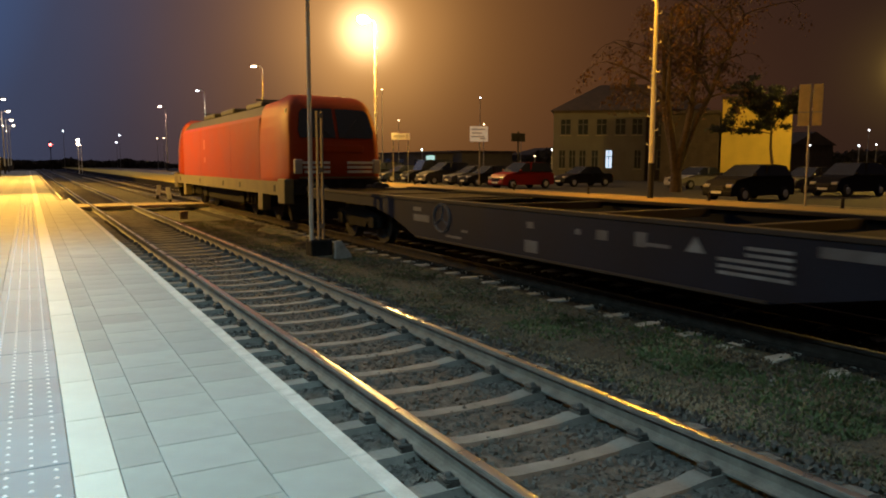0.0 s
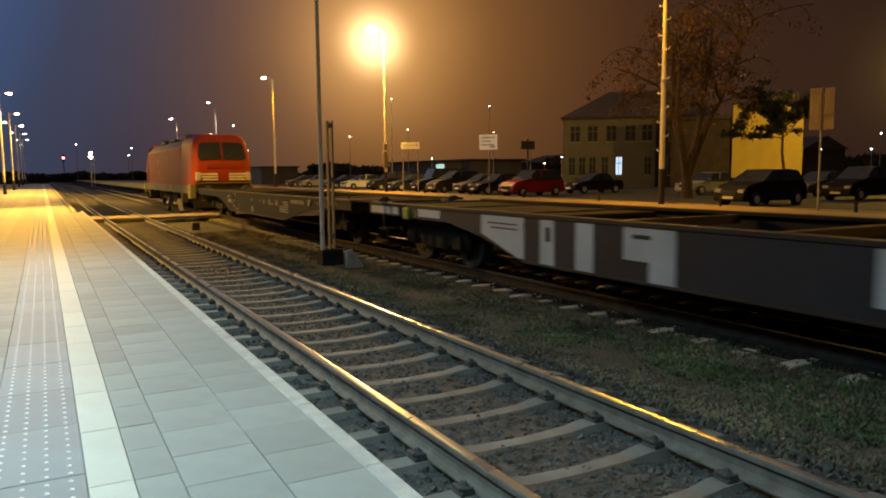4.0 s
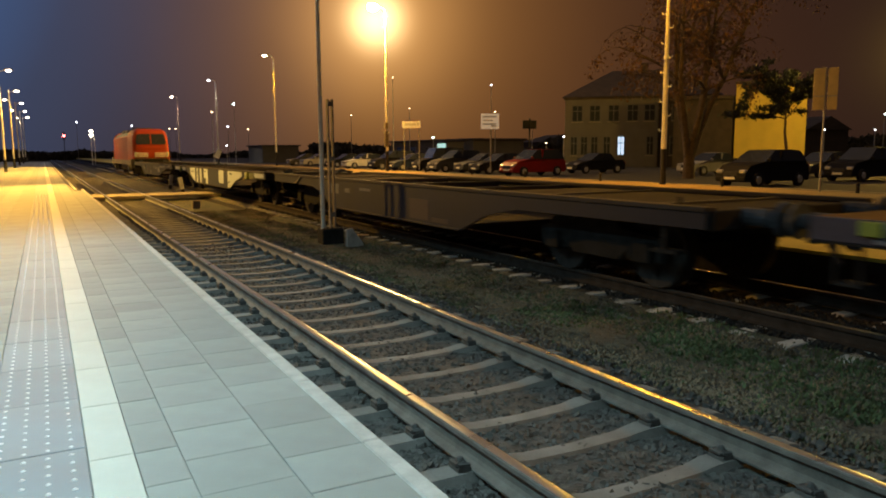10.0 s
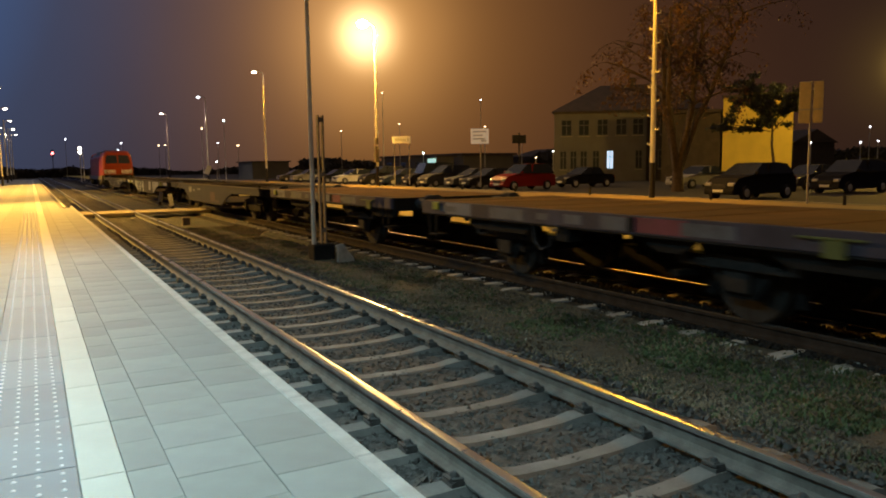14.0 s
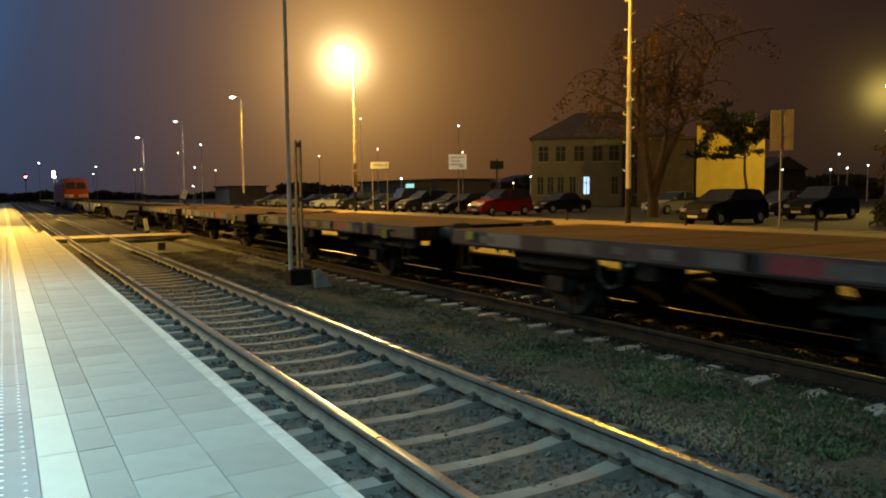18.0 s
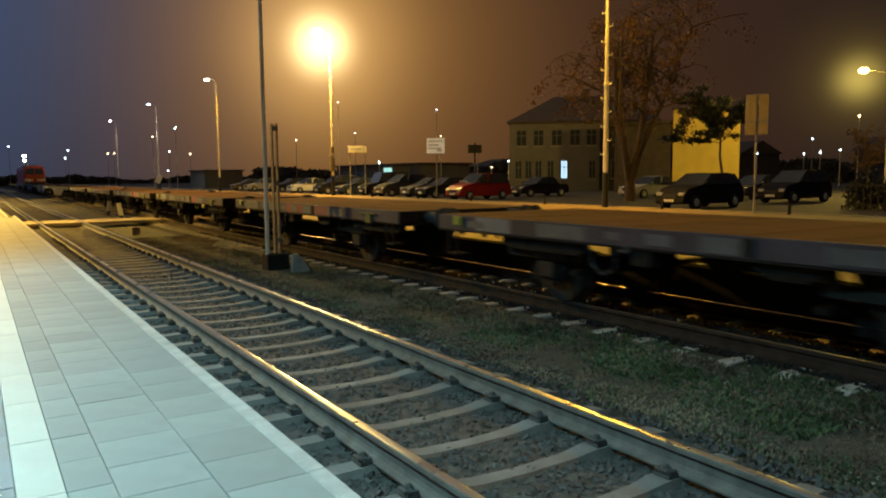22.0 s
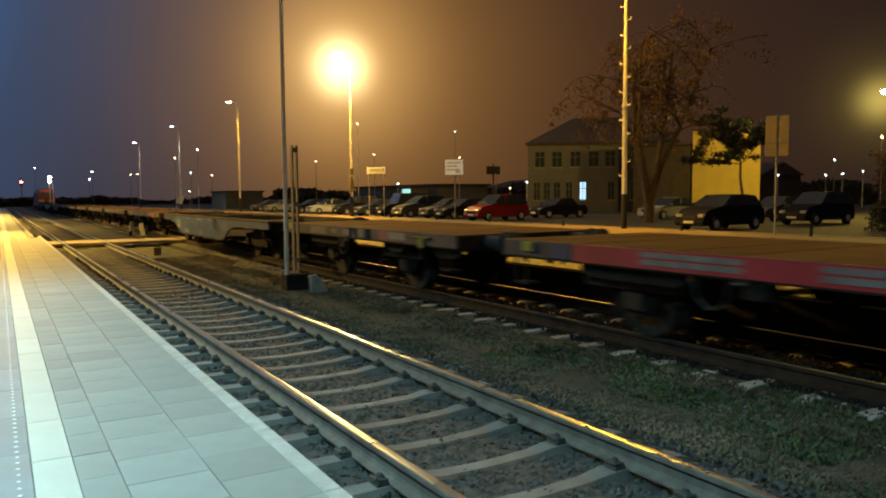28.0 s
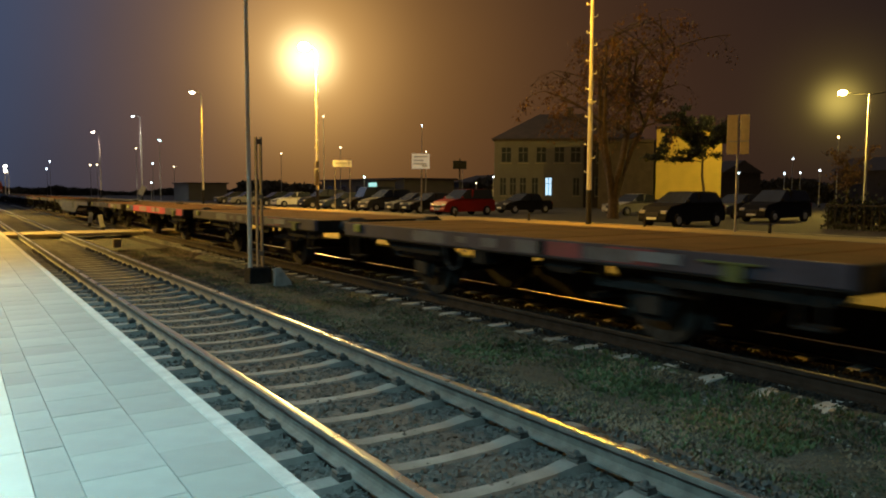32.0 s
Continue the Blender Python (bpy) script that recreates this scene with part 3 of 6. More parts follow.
for cxd in (-0.258, -0.165, -0.073, 0.020):
    y = 1.0
    while y < 27.0:
        o = len(vs)
        r = 0.0125
        vs += [(cxd + r * math.cos(a), y + r * math.sin(a), 0.400) for a in (0, 1.047, 2.094, 3.142, 4.189, 5.236)]
        vs += [(cxd + 0.5 * r * math.cos(a), y + 0.5 * r * math.sin(a), 0.405) for a in (0, 1.047, 2.094, 3.142, 4.189, 5.236)]
        fs += [(o + i, o + (i + 1) % 6, o + 6 + (i + 1) % 6, o + 6 + i) for i in range(6)] + [tuple(o + 6 + i for i in range(6))]
        y += 0.0955
me = bpy.data.meshes.new("tactile_domes")
me.from_pydata(vs, [], fs)
me.materials.append(M_DOME)
ob = part("tactile_domes", me, None, plat)
ob["kind"] = "stuff"
# boarded foot crossing at the far end
cross = thing("foot_crossing", "pale boarded foot crossing over the track", "crossing", kind="structure")
for x0, x1 in ((1.05, 2.10), (2.26, 3.60), (3.76, 5.2), (5.2, 6.66), (6.84, 8.16), (8.34, 9.1)):
    for k in range(3):
        part("board", Mesh().box(x0, 32.4 + k * 0.7, -0.12, x1, 33.08 + k * 0.7, 0.0, 0.01), M_BOARD, cross)

# ---- the train: everything at x = 7.5, y from a wagon's middle, z from the rail ----
TRAIN_X = 7.5
MOVING = []      # (thing, y of its middle at the start)
WHEELS = []      # wheelsets that turn
SIDE = -1.45     # the side that faces the platform


def wheelset(parent, y, r=0.46, half=0.7525):
    m = Mesh().cyl((-half - 0.12, 0, 0), (half + 0.12, 0, 0), 0.085, seg=10)
    for s in (-1, 1):
        m.cyl((s * (half - 0.07), 0, 0), (s * (half + 0.065), 0, 0), r, seg=28)
        m.cyl((s * (half - 0.10), 0, 0), (s * (half - 0.07), 0, 0), r + 0.028, seg=28)
        m.cyl((s * (half + 0.065), 0, 0), (s * (half + 0.10), 0, 0), 0.16, seg=14)
        for k in range(4):
            a = k * math.pi / 2
            m.cyl((s * (half + 0.07), 0.27 * math.cos(a), 0.27 * math.sin(a)), (s * (half + 0.085), 0.27 * math.cos(a), 0.27 * math.sin(a)), 0.05, seg=8)
    ob = part("wheelset", m, M_IRON, parent, "dark steel wheels on an axle")
    ob.matrix_basis = Matrix.Translation((0, y, r))
    WHEELS.append((ob, y, r))
    return ob


def buffers(parent, y, sign, z=1.0, length=0.55):
    for s in (-0.875, 0.875):
        m = Mesh().cyl((s, y, z), (s, y + sign * length * 0.65, z), 0.10, seg=12)
        m.cyl((s, y + sign * length * 0.65, z), (s, y + sign * length * 0.9, z), 0.075, seg=12)
        m.cyl((s, y + sign * length * 0.9, z), (s, y + sign * length, z), 0.19, 0.175, seg=16)
        part("buffer", m, M_BUFFER, parent, "blue-grey steel buffer")
    m = Mesh().box(-0.06, y, z - 0.10, 0.06, y + sign * 0.30, z, 0.01)
    m.cyl((0, y + sign * 0.3, z - 0.05), (0, y + sign * 0.45, z - 0.35), 0.03, seg=6)
    part("coupling", m, M_IRON, parent)


def bogie(parent, y, base=1.8):
    """Two axle freight bogie with side frames, springs and axle boxes."""
    m = Mesh()
    for s in (-1, 1):
        x0, x1 = s * 0.92, s * 1.06
        m.prism([(y - base / 2 - 0.32, 0.50), (y - base / 2 - 0.26, 0.66), (y - 0.5, 0.72), (y - 0.35, 0.86), (y + 0.35, 0.86), (y + 0.5, 0.72), (y + base / 2 + 0.26, 0.66),
                 (y + base / 2 + 0.32, 0.50), (y + base / 2 - 0.30, 0.44), (y + 0.45, 0.32), (y - 0.45, 0.32), (y - base / 2 + 0.30, 0.44)], min(x0, x1), max(x0, x1), "x")
        for w in (-1, 1):
            m.box(min(s * 0.88, s * 1.12), y + w * base / 2 - 0.15, 0.33, max(s * 0.88, s * 1.12), y + w * base / 2 + 0.15, 0.60, 0.02)
            for q in (-0.25, 0.25):
                m.cyl((s * 1.0, y + w * base / 2 + q, 0.36), (s * 1.0, y + w * base / 2 + q, 0.60), 0.07, seg=8)
    m.box(-0.92, y - 0.25, 0.45, 0.92, y + 0.25, 0.80, 0.02)
    part("bogie_frame", m, M_DARK, parent)
    for w in (-1, 1):
        wheelset(parent, y + w * base / 2)


def markings(parent, x, rows, mat, name="marking_panel"):
    """Painted marks on the side: (y from, y to, z from, z to)."""
    for y0, y1, z0, z1 in rows:
        part(name, Mesh().box(x - 0.004, y0, z0, x + 0.02, y1, z1), mat, parent)


def deep_wagon(front, back, skirt, paint, rim, label, deck_mat, sill_bot=0.88, top=1.08):
    """Pocket wagon: fish-bellied side walls, open well between the sides, bogies at both ends.
    front, back: its ends along the train; skirt: y of slope start, full depth, full depth end, slope end."""
    mid, half = (front + back) / 2, (front - back) / 2
    w = thing("freight_wagon", label, "freight wagon", (TRAIN_X, mid, 0), "wagons of the train")
    a, b, c, d = (v - mid for v in skirt)
    low = [(-half, sill_bot), (d, sill_bot - 0.02), (d + (c - d) * 0.5, 0.70), (c, 0.40), (b, 0.40), (b + (a - b) * 0.5, 0.69), (a, sill_bot - 0.02), (half, sill_bot)]
    outline = [(half, top), (-half, top)] + low
    for s in (-1, 1):
        wall = part("side_wall", Mesh().prism(outline, min(s * 1.45, s * 1.40), max(s * 1.45, s * 1.40), "x"), paint, w)
        part("top_rim", Mesh().box(min(s * 1.47, s * 1.28), -half, top - 0.02, max(s * 1.47, s * 1.28), half, top + 0.035, 0.008), rim, wall, "lighter folded steel rim")
        if s < 0:
            part("lower_rim", Mesh().box(s * 1.475, c, 0.395, s * 1.38, b, 0.43, 0.006), rim, wall)
    part("well_floor", Mesh().box(-1.38, c, 0.42, 1.38, b, 0.50), deck_mat, w)
    for y0, y1 in ((b + 0.1, half), (-half, c - 0.1)):
        part("end_deck", Mesh().box(-1.27, y0, top - 0.10, 1.27, y1, top - 0.03, 0.01), deck_mat, w)
        part("centre_beam", Mesh().box(-0.35, y0, sill_bot - 0.13, 0.35, y1, top - 0.11, 0.01), M_DARK, w)
    k = -half + 1.2
    while k < half:
        part("cross_member", Mesh().box(-1.28, k - 0.07, top - 0.13, 1.28, k + 0.07, top - 0.005, 0.01), rim, w)
        k += 2.35
    for s in (-1, 1):
        part("headstock", Mesh().box(-1.39, s * half - 0.06, 0.86, 1.39, s * half + 0.06, top, 0.015), M_DARK, w)
        buffers(w, s * half, s)
        bogie(w, s * (half - 2.2))
        part("corner_step", Mesh().box(-1.42, s * (half - 0.62) - 0.20, 0.56, -1.22, s * (half - 0.62) + 0.20, 0.60).box(-1.41, s * (half - 0.62) - 0.03, 0.60, -1.38, s * (half - 0.62) + 0.03, 0.88), M_DARK, w)
        part("brake_hose", bent_rod([(0.3, s * (half + 0.05), 0.86), (0.32, s * (half + 0.22), 0.70), (0.34, s * (half + 0.28), 0.50), (0.30, s * (half + 0.40), 0.42)], 0.025), M_BLACK, w)
        part("hand_brake_post", Mesh().cyl((-1.3, s * (half - 0.5), top), (-1.3, s * (half - 0.5), top + 0.12), 0.02, seg=6), M_DARK, w)
    MOVING.append((w, mid))
    return w, mid


def bent_rod(pts, r, seg=6):
    """One continuous round rod or hose through the points."""
    m = Mesh()
    pts = [Vector(p) for p in pts]
    rings = []
    for i, p in enumerate(pts):
        d = (pts[min(i + 1, len(pts) - 1)] - pts[max(i - 1, 0)]).normalized()
        u = d.orthogonal().normalized() if i == 0 else (u - d * u.dot(d)).normalized()
        v = d.cross(u)
        rings.append([m.bm.verts.new(p + (u * math.cos(k * 2 * math.pi / seg) + v * math.sin(k * 2 * math.pi / seg)) * r) for k in range(seg)])
    for a, b in zip(rings, rings[1:]):
        for k in range(seg):
            m.bm.faces.new((a[k], a[(k + 1) % seg], b[(k + 1) % seg], b[k]))
    m.bm.faces.new(rings[0][::-1])
    m.bm.faces.new(rings[-1])
    return m


def flat_wagon(front, back, paint, label, deck_mat, top=1.12):
    """Two axle container flat: thin side sills, plank deck, spring gear hung below the sills at both axles."""
    mid, half = (front + back) / 2, (front - back) / 2
    w = thing("flat_wagon", label, "freight wagon", (TRAIN_X, mid, 0), "wagons of the train")
    for s in (-1, 1):
        sill = part("side_sill", Mesh().box(min(s * 1.45, s * 1.38), -half, 0.905, max(s * 1.45, s * 1.38), half, top, 0.008), paint, w)
        part("sill_flange", Mesh().box(min(s * 1.455, s * 1.34), -half, 0.885, max(s * 1.455, s * 1.34), half, 0.903), M_DARK, sill)
        part("stake_pocket", Mesh().box(min(s * 1.47, s * 1.44), -0.9, 0.93, max(s * 1.47, s * 1.44), -0.78, top - 0.02, 0.006), M_DARK, sill)
        part("rope_hook", Mesh().cyl((s * 1.47, half - 3.9, 0.86), (s * 1.47, half - 3.9, 0.93), 0.018, seg=6).cyl((s * 1.47, half - 3.9, 0.86), (s * 1.47, half - 3.8, 0.85), 0.018, seg=6), P_MARK2, sill)
    ndeck = int(2 * half / 0.72)
    for k in range(ndeck):
        y0 = -half + k * 2 * half / ndeck
        part("deck_plank", Mesh().box(-1.37, y0 + 0.006, top - 0.05, 1.37, y0 + 2 * half / ndeck - 0.006, top - 0.004 + 0.004 * (k % 3), 0.006), deck_mat, w)
    for s in (-0.42, 0.42):
        part("centre_beam", Mesh().box(s - 0.06, -half, 0.80, s + 0.06, half, top - 0.052), M_DARK, w)
    for y0, y1 in ((-half + 1.2, -half + 1.9), (0.25, half - 3.9)):
        part("web_plate", Mesh().box(-0.05, y0, 0.44, 0.05, y1, top - 0.06), M_DARK, w)
    k = -half + 0.9
    while k < half:
        part("cross_member", Mesh().box(-1.37, k - 0.05, 0.90, 1.37, k + 0.05, top - 0.055), M_DARK, w)
        k += 1.8
    for s in (-1, 1):
        part("headstock", Mesh().box(-1.42, s * half - 0.05, 0.86, 1.42, s * half + 0.05, top - 0.005, 0.012), M_DARK, w)
        buffers(w, s * half, s)
        for hx in (-0.38, 0.30):
            part("brake_hose", bent_rod([(hx, s * half, 0.90), (hx, s * (half + 0.16), 0.84), (hx + 0.03, s * (half + 0.30), 0.70), (hx + 0.05, s * (half + 0.44), 0.80), (hx + 0.04, s * (half + 0.56), 0.90)], 0.028), M_TYRE, w)
        part("corner_step", Mesh().box(-1.44, s * (half - 0.36) - 0.14, 0.52, -1.20, s * (half - 0.36) + 0.14, 0.55, 0.006).box(-1.43, s * (half - 0.36) - 0.13, 0.53, -1.41, s * (half - 0.36) - 0.10, 0.89).box(-1.43, s * (half - 0.36) + 0.10, 0.53, -1.41, s * (half - 0.36) + 0.13, 0.89), M_DARK, w)
        y = s * (half - 2.1) if s > 0 else -half + 2.4
        wheelset(w, y)
        runs = ((y - 1.02, y + 0.62),) if s > 0 else ((-half + 0.08, half - 7.1), (half - 6.05, half - 5.4))
        for q in (-1, 1):
            for g0, g1 in runs:
                part("spring_girder", Mesh().prism([(g0, 0.885), (g1, 0.885), (g1, 0.80), (g1 - 0.15, 0.72), (g0 + 0.15, 0.72), (g0, 0.80)], q * 1.30 - 0.04, q * 1.30 + 0.04, "x"), M_DARK, w)
            part("axle_guard", Mesh().prism([(y - 0.62, 0.885), (y + 0.62, 0.885), (y + 0.20, 0.28), (y - 0.20, 0.28)], q * 1.0 - 0.025, q * 1.0 + 0.025, "x"), M_DARK, w)
            part("axle_box", Mesh().box(q * 1.0 - 0.10, y - 0.16, 0.34, q * 1.0 + 0.10, y + 0.16, 0.58, 0.02), M_IRON, w)
            m = Mesh()
            for j in range(4):
                m.box(q * 1.10 - 0.05, y - 0.68 + j * 0.13, 0.60 + j * 0.034, q * 1.10 + 0.05, y + 0.68 - j * 0.13, 0.636 + j * 0.034)
            for e in (-0.7, 0.7):
                m.box(q * 1.10 - 0.04, y + e - 0.06, 0.60, q * 1.10 + 0.04, y + e + 0.06, 0.89)
            part("leaf_spring", m, M_IRON, w)
        m = Mesh().box(-1.25, y - s * 0.75, 0.45, 1.25, y - s * 0.66, 0.52)
        for q in (-0.76, 0.76):
            m.box(q - 0.05, y - s * 0.62, 0.22, q + 0.05, y - s * 0.50, 0.72, 0.01)
            m.box(q - 0.05, y + s * 0.50, 0.22, q + 0.05, y + s * 0.62, 0.72, 0.01)
        part("brake_gear", m, M_DARK, w)
    part("brake_pull_rod", bent_rod([(-1.40, half - 3.25, 0.88), (-1.40, half - 3.30, 0.66), (-1.40, half - 3.46, 0.55), (-1.40, half - 3.64, 0.62), (-1.40, half - 3.70, 0.88)], 0.009), P_MARK2, w, "pale bent rod")
    part("air_tank", Mesh().cyl((0.55, 0.1, 0.66), (0.55, 1.1, 0.66), 0.17, seg=12), M_DARK, w)
    part("brake_lever_box", Mesh().box(-1.43, 0.35, 0.70, -1.20, 0.62, 0.885, 0.01), M_DARK, w)
    # changeover handles: a bar on a stem with a plate below the sill
    m = Mesh().box(SIDE - 0.045, -half + 0.80, 1.03, SIDE - 0.012, -half + 1.45, 1.052, 0.005).box(SIDE - 0.04, -half + 0.98, 0.87, SIDE - 0.015, -half + 1.18, 1.03)
    part("changeover_handle", m, M_LIMEDULL, w, "dull lime shunting handle")
    part("front_handle", Mesh().box(SIDE - 0.05, half - 0.68, 0.98, SIDE - 0.01, half - 0.48, 1.11, 0.01), M_LIME, w, "lime green handle plate")
    MOVING.append((w, mid))
    return w, mid


def bars(y0, y1, z0, z1, rows, gap=0.4):
    h = (z1 - z0) / (rows + (rows - 1) * gap)
    return [(y0, y1 - (0.25 * (y1 - y0) if r % 3 == 2 else 0), z0 + r * h * (1 + gap), z0 + r * h * (1 + gap) + h) for r in range(rows)]


P_NAVY = material("wagon_navy", (0.009, 0.014, 0.029), 0.65, gloss=0.15, spread=0.3, scale=1.2, fine=22, bump=0.08, dist=0.003)
P_GREY = material("wagon_dark_grey", (0.0208, 0.0273, 0.0403), 0.65, gloss=0.25, spread=0.3, scale=1.2, fine=22, bump=0.08, dist=0.003)
P_PALE = material("wagon_pale_grey", (0.40, 0.47, 0.55), 0.6, spread=0.14, scale=2, fine=25, bump=0.08, dist=0.003)
P_BROWN = material("wagon_brown_grey", (0.0143, 0.0169, 0.0273), 0.65, gloss=0.25, spread=0.35, scale=1.0, fine=22, bump=0.08, dist=0.003)
P_BLUE = material("wagon_blue", (0.007, 0.034, 0.125), 0.5, spread=0.22, scale=1.2, fine=22, bump=0.08, dist=0.003)
P_PALEDULL = material("wagon_dull_pale", (0.16, 0.175, 0.20), 0.6, spread=0.3, scale=2, fine=25, bump=0.08, dist=0.003)
P_RIM = material("wagon_rim", (0.034, 0.030, 0.028), 0.7, gloss=0.2, spread=0.3, scale=2, fine=30, bump=0.08, dist=0.003)
P_VIOLET = material("sill_violet_grey", (0.065, 0.0572, 0.0754), 0.65, gloss=0.25, spread=0.35, scale=1.4, fine=22, bump=0.08, dist=0.003)
P_FADED = material("faded_red", (0.20, 0.035, 0.055), 0.6, spread=0.35, scale=1.6, fine=22, bump=0.08, dist=0.003)
P_REDSILL = material("sill_red", (0.364, 0.026, 0.052), 0.55, spread=0.25, scale=1.4, fine=22, bump=0.08, dist=0.003)
P_DECK = material("deck_planks", (0.115, 0.058, 0.018), 0.9, gloss=0.1, spread=0.3, scale=1.5, fine=20, bump=0.25, dist=0.008, rand=0.15)
P_DECKDARK = material("deck_dark", (0.025, 0.021, 0.018), 0.9, gloss=0.1, spread=0.4, scale=1.5, fine=20, bump=0.2, dist=0.006)
P_MARK = material("marking_white", (0.18, 0.20, 0.22), 0.6, spread=0.3, scale=5, fine=40, bump=0)
P_MARK2 = material("marking_faint", (0.10, 0.11, 0.125), 0.6, spread=0.3, scale=5, fine=40, bump=0)
P_RUSTRED = material("rust_red_panel", (0.034, 0.019, 0.022), 0.7, spread=0.3, scale=2, fine=30, bump=0.1, dist=0.003)

# first wagon behind the locomotive: dark navy, round badge and white lettering
w, mid = deep_wagon(17.7, -0.6, (13.7, 11.8, 4.5, 1.5), P_NAVY, P_RIM, "dark navy pocket wagon with white lettering and a round badge", P_DECKDARK)
markings(w, SIDE, [(y0 - mid, y1 - mid, z0, z1) for y0, y1, z0, z1 in
                   [(8.15, 8.45, 0.49, 0.66), (8.25, 8.4, 0.83, 0.92), (7.25, 7.35, 0.83, 0.9), (6.75, 6.95, 0.80, 0.92), (6.1, 6.28, 0.78, 0.95), (5.75, 6.28, 0.80, 0.84), (10.2, 10.7, 0.50, 0.54), (10.0, 10.2, 0.62, 0.66),
                    (3.75, 4.0, 0.90, 0.98), (11.3, 11.9, 0.70, 0.82), (11.6, 11.9, 0.88, 0.95)]], P_MARK2)
markings(w, SIDE, [(4.25 - mid, 5.1 - mid - (0.33 if k > 2 else 0), 0.62 + 0.068 * k, 0.655 + 0.068 * k) for k in range(5)], P_MARK)
part("warning_triangle", Mesh().prism([(5.27 - mid, 0.80), (5.52 - mid, 0.80), (5.395 - mid, 0.97)], SIDE - 0.006, SIDE + 0.02, "x"), P_MARK, w)
m = Mesh()
for k in range(20):
    a0, a1 = k * math.pi / 10, (k + 1) * math.pi / 10
    m.cyl((SIDE - 0.004, 10.85 - mid + 0.27 * math.cos(a0), 0.81 + 0.24 * math.sin(a0)), (SIDE - 0.004, 10.85 - mid + 0.27 * math.cos(a1), 0.81 + 0.24 * math.sin(a1)), 0.018, seg=5)
for a in (90, 210, 330):
    m.cyl((SIDE - 0.004, 10.85 - mid, 0.81), (SIDE - 0.004, 10.85 - mid + 0.26 * math.cos(radians(a)), 0.81 + 0.23 * math.sin(radians(a))), 0.014, seg=5)
part("round_badge", m, P_MARK2, w, "pale ring-shaped badge")
part("changeover_plate", Mesh().prism([(2.42 - mid, 1.04), (2.16 - mid, 1.04), (2.22 - mid, 0.93), (2.34 - mid, 0.87), (2.40 - mid, 0.87)], SIDE - 0.03, SIDE + 0.01, "x"), P_MARK, w, "pale changeover plate")
markings(w, SIDE, [(y0 - mid, y1 - mid, z0, z1) for y0, y1, z0, z1 in [(1.3, 1.8, 0.955, 0.98), (0.35, 0.86, 0.97, 1.04), (2.8, 4.0, 0.90, 1.0)]], P_MARK2)
MOVING[-1] = (w, mid - 0.42)

# second: dark grey with pale panels
w, mid = deep_wagon(-2.1, -19.8, (-5.5, -7.75, -14.7, -16.9), P_GREY, P_RIM, "dark grey pocket wagon with pale grey side panels", P_DECKDARK)
part("pale_panel", Mesh().prism([(-7.78 - mid, 1.05), (-7.78 - mid, 0.45), (-7.6 - mid, 0.46), (-6.60 - mid, 0.76), (-6.60 - mid, 1.05)], SIDE - 0.006, SIDE + 0.02, "x"), P_PALE, w, "pale grey painted panel")
part("pale_panel", Mesh().prism([(-14.5 - mid, 1.05), (-16.75 - mid, 1.05), (-16.75 - mid, 0.90), (-15.85 - mid, 0.74), (-14.78 - mid, 0.43), (-14.5 - mid, 0.42)], SIDE - 0.006, SIDE + 0.02, "x"), P_PALE, w, "pale grey painted panel")
for y0, y1, z0, z1 in ((-8.49, -8.17, 0.42, 1.05), (-9.30, -8.95, 0.42, 1.05), (-10.68, -9.85, 0.66, 1.05), (-10.68, -10.28, 0.42, 0.66), (-13.75, -12.9, 0.55, 1.05), 
                       (-3.53, -2.2, 0.91, 1.05), (-5.22, -4.38, 0.91, 1.05), (-17.45, -17.15, 0.93, 1.05), (-19.62, -18.5, 0.91, 1.05)):
    part("pale_panel", Mesh().box(SIDE - 0.006, y0 - mid, z0, SIDE + 0.02, y1 - mid, z1), P_PALE, w, "pale grey painted panel")
markings(w, SIDE - 0.006, [(y0 - mid, y1 - mid, z0, z1) for y0, y1, z0, z1 in [(-7.6, -6.8, 0.93, 0.95), (-7.6, -6.9, 0.86, 0.88), (-10.3, -10.0, 0.92, 0.97), (-15.2, -14.9, 0.93, 0.98), (-14.85, -14.65, 0.62, 0.67), (-8.4, -8.3, 0.75, 0.95)]], P_GREY)
for y0, y1, y2 in ((-3.83, -4.07, -4.32), (-17.45, -17.72, -18.4)):
    part("lime_box", Mesh().box(SIDE - 0.07, y1 - mid, 0.84, SIDE + 0.05, y0 - mid, 1.06, 0.02), M_LIME, w, "lime green handle guard")
    # plate takes the duller lime to hold the recess shade
    part("lime_plate", Mesh().box(SIDE - 0.008, y2 - mid, 0.88, SIDE + 0.02, y1 - mid - 0.004, 1.05), M_LIMEDULL, w, "lime plate toned down for the recess shade")

# third: brown grey, reddish panel
w, mid = deep_wagon(-20.9, -37.2, (-24.4, -25.8, -32.0, -33.6), P_BROWN, P_RIM, "brown grey pocket wagon with faded panels", P_DECKDARK)
part("end_brace", Mesh().prism([(-23.02 - mid, 0.90), (-23.12 - mid, 0.90), (-23.56 - mid, 1.10), (-23.46 - mid, 1.10)], SIDE - 0.03, SIDE + 0.01, "x").box(SIDE - 0.03, -23.02 - mid, 0.885, SIDE + 0.01, -22.85 - mid, 0.91), material("brace_grey", (0.12, 0.11, 0.10), 0.7, spread=0.3, scale=3, fine=40, bump=0.05, dist=0.002), w, "pale worn diagonal brace")
markings(w, SIDE, [(y0 - mid, y1 - mid, z0, z1) for y0, y1, z0, z1 in [(-26.3, -25.7, 0.75, 0.98), (-27.0, -26.7, 0.8, 0.9), (-28.2, -27.6, 0.88, 0.94)]], P_MARK2)
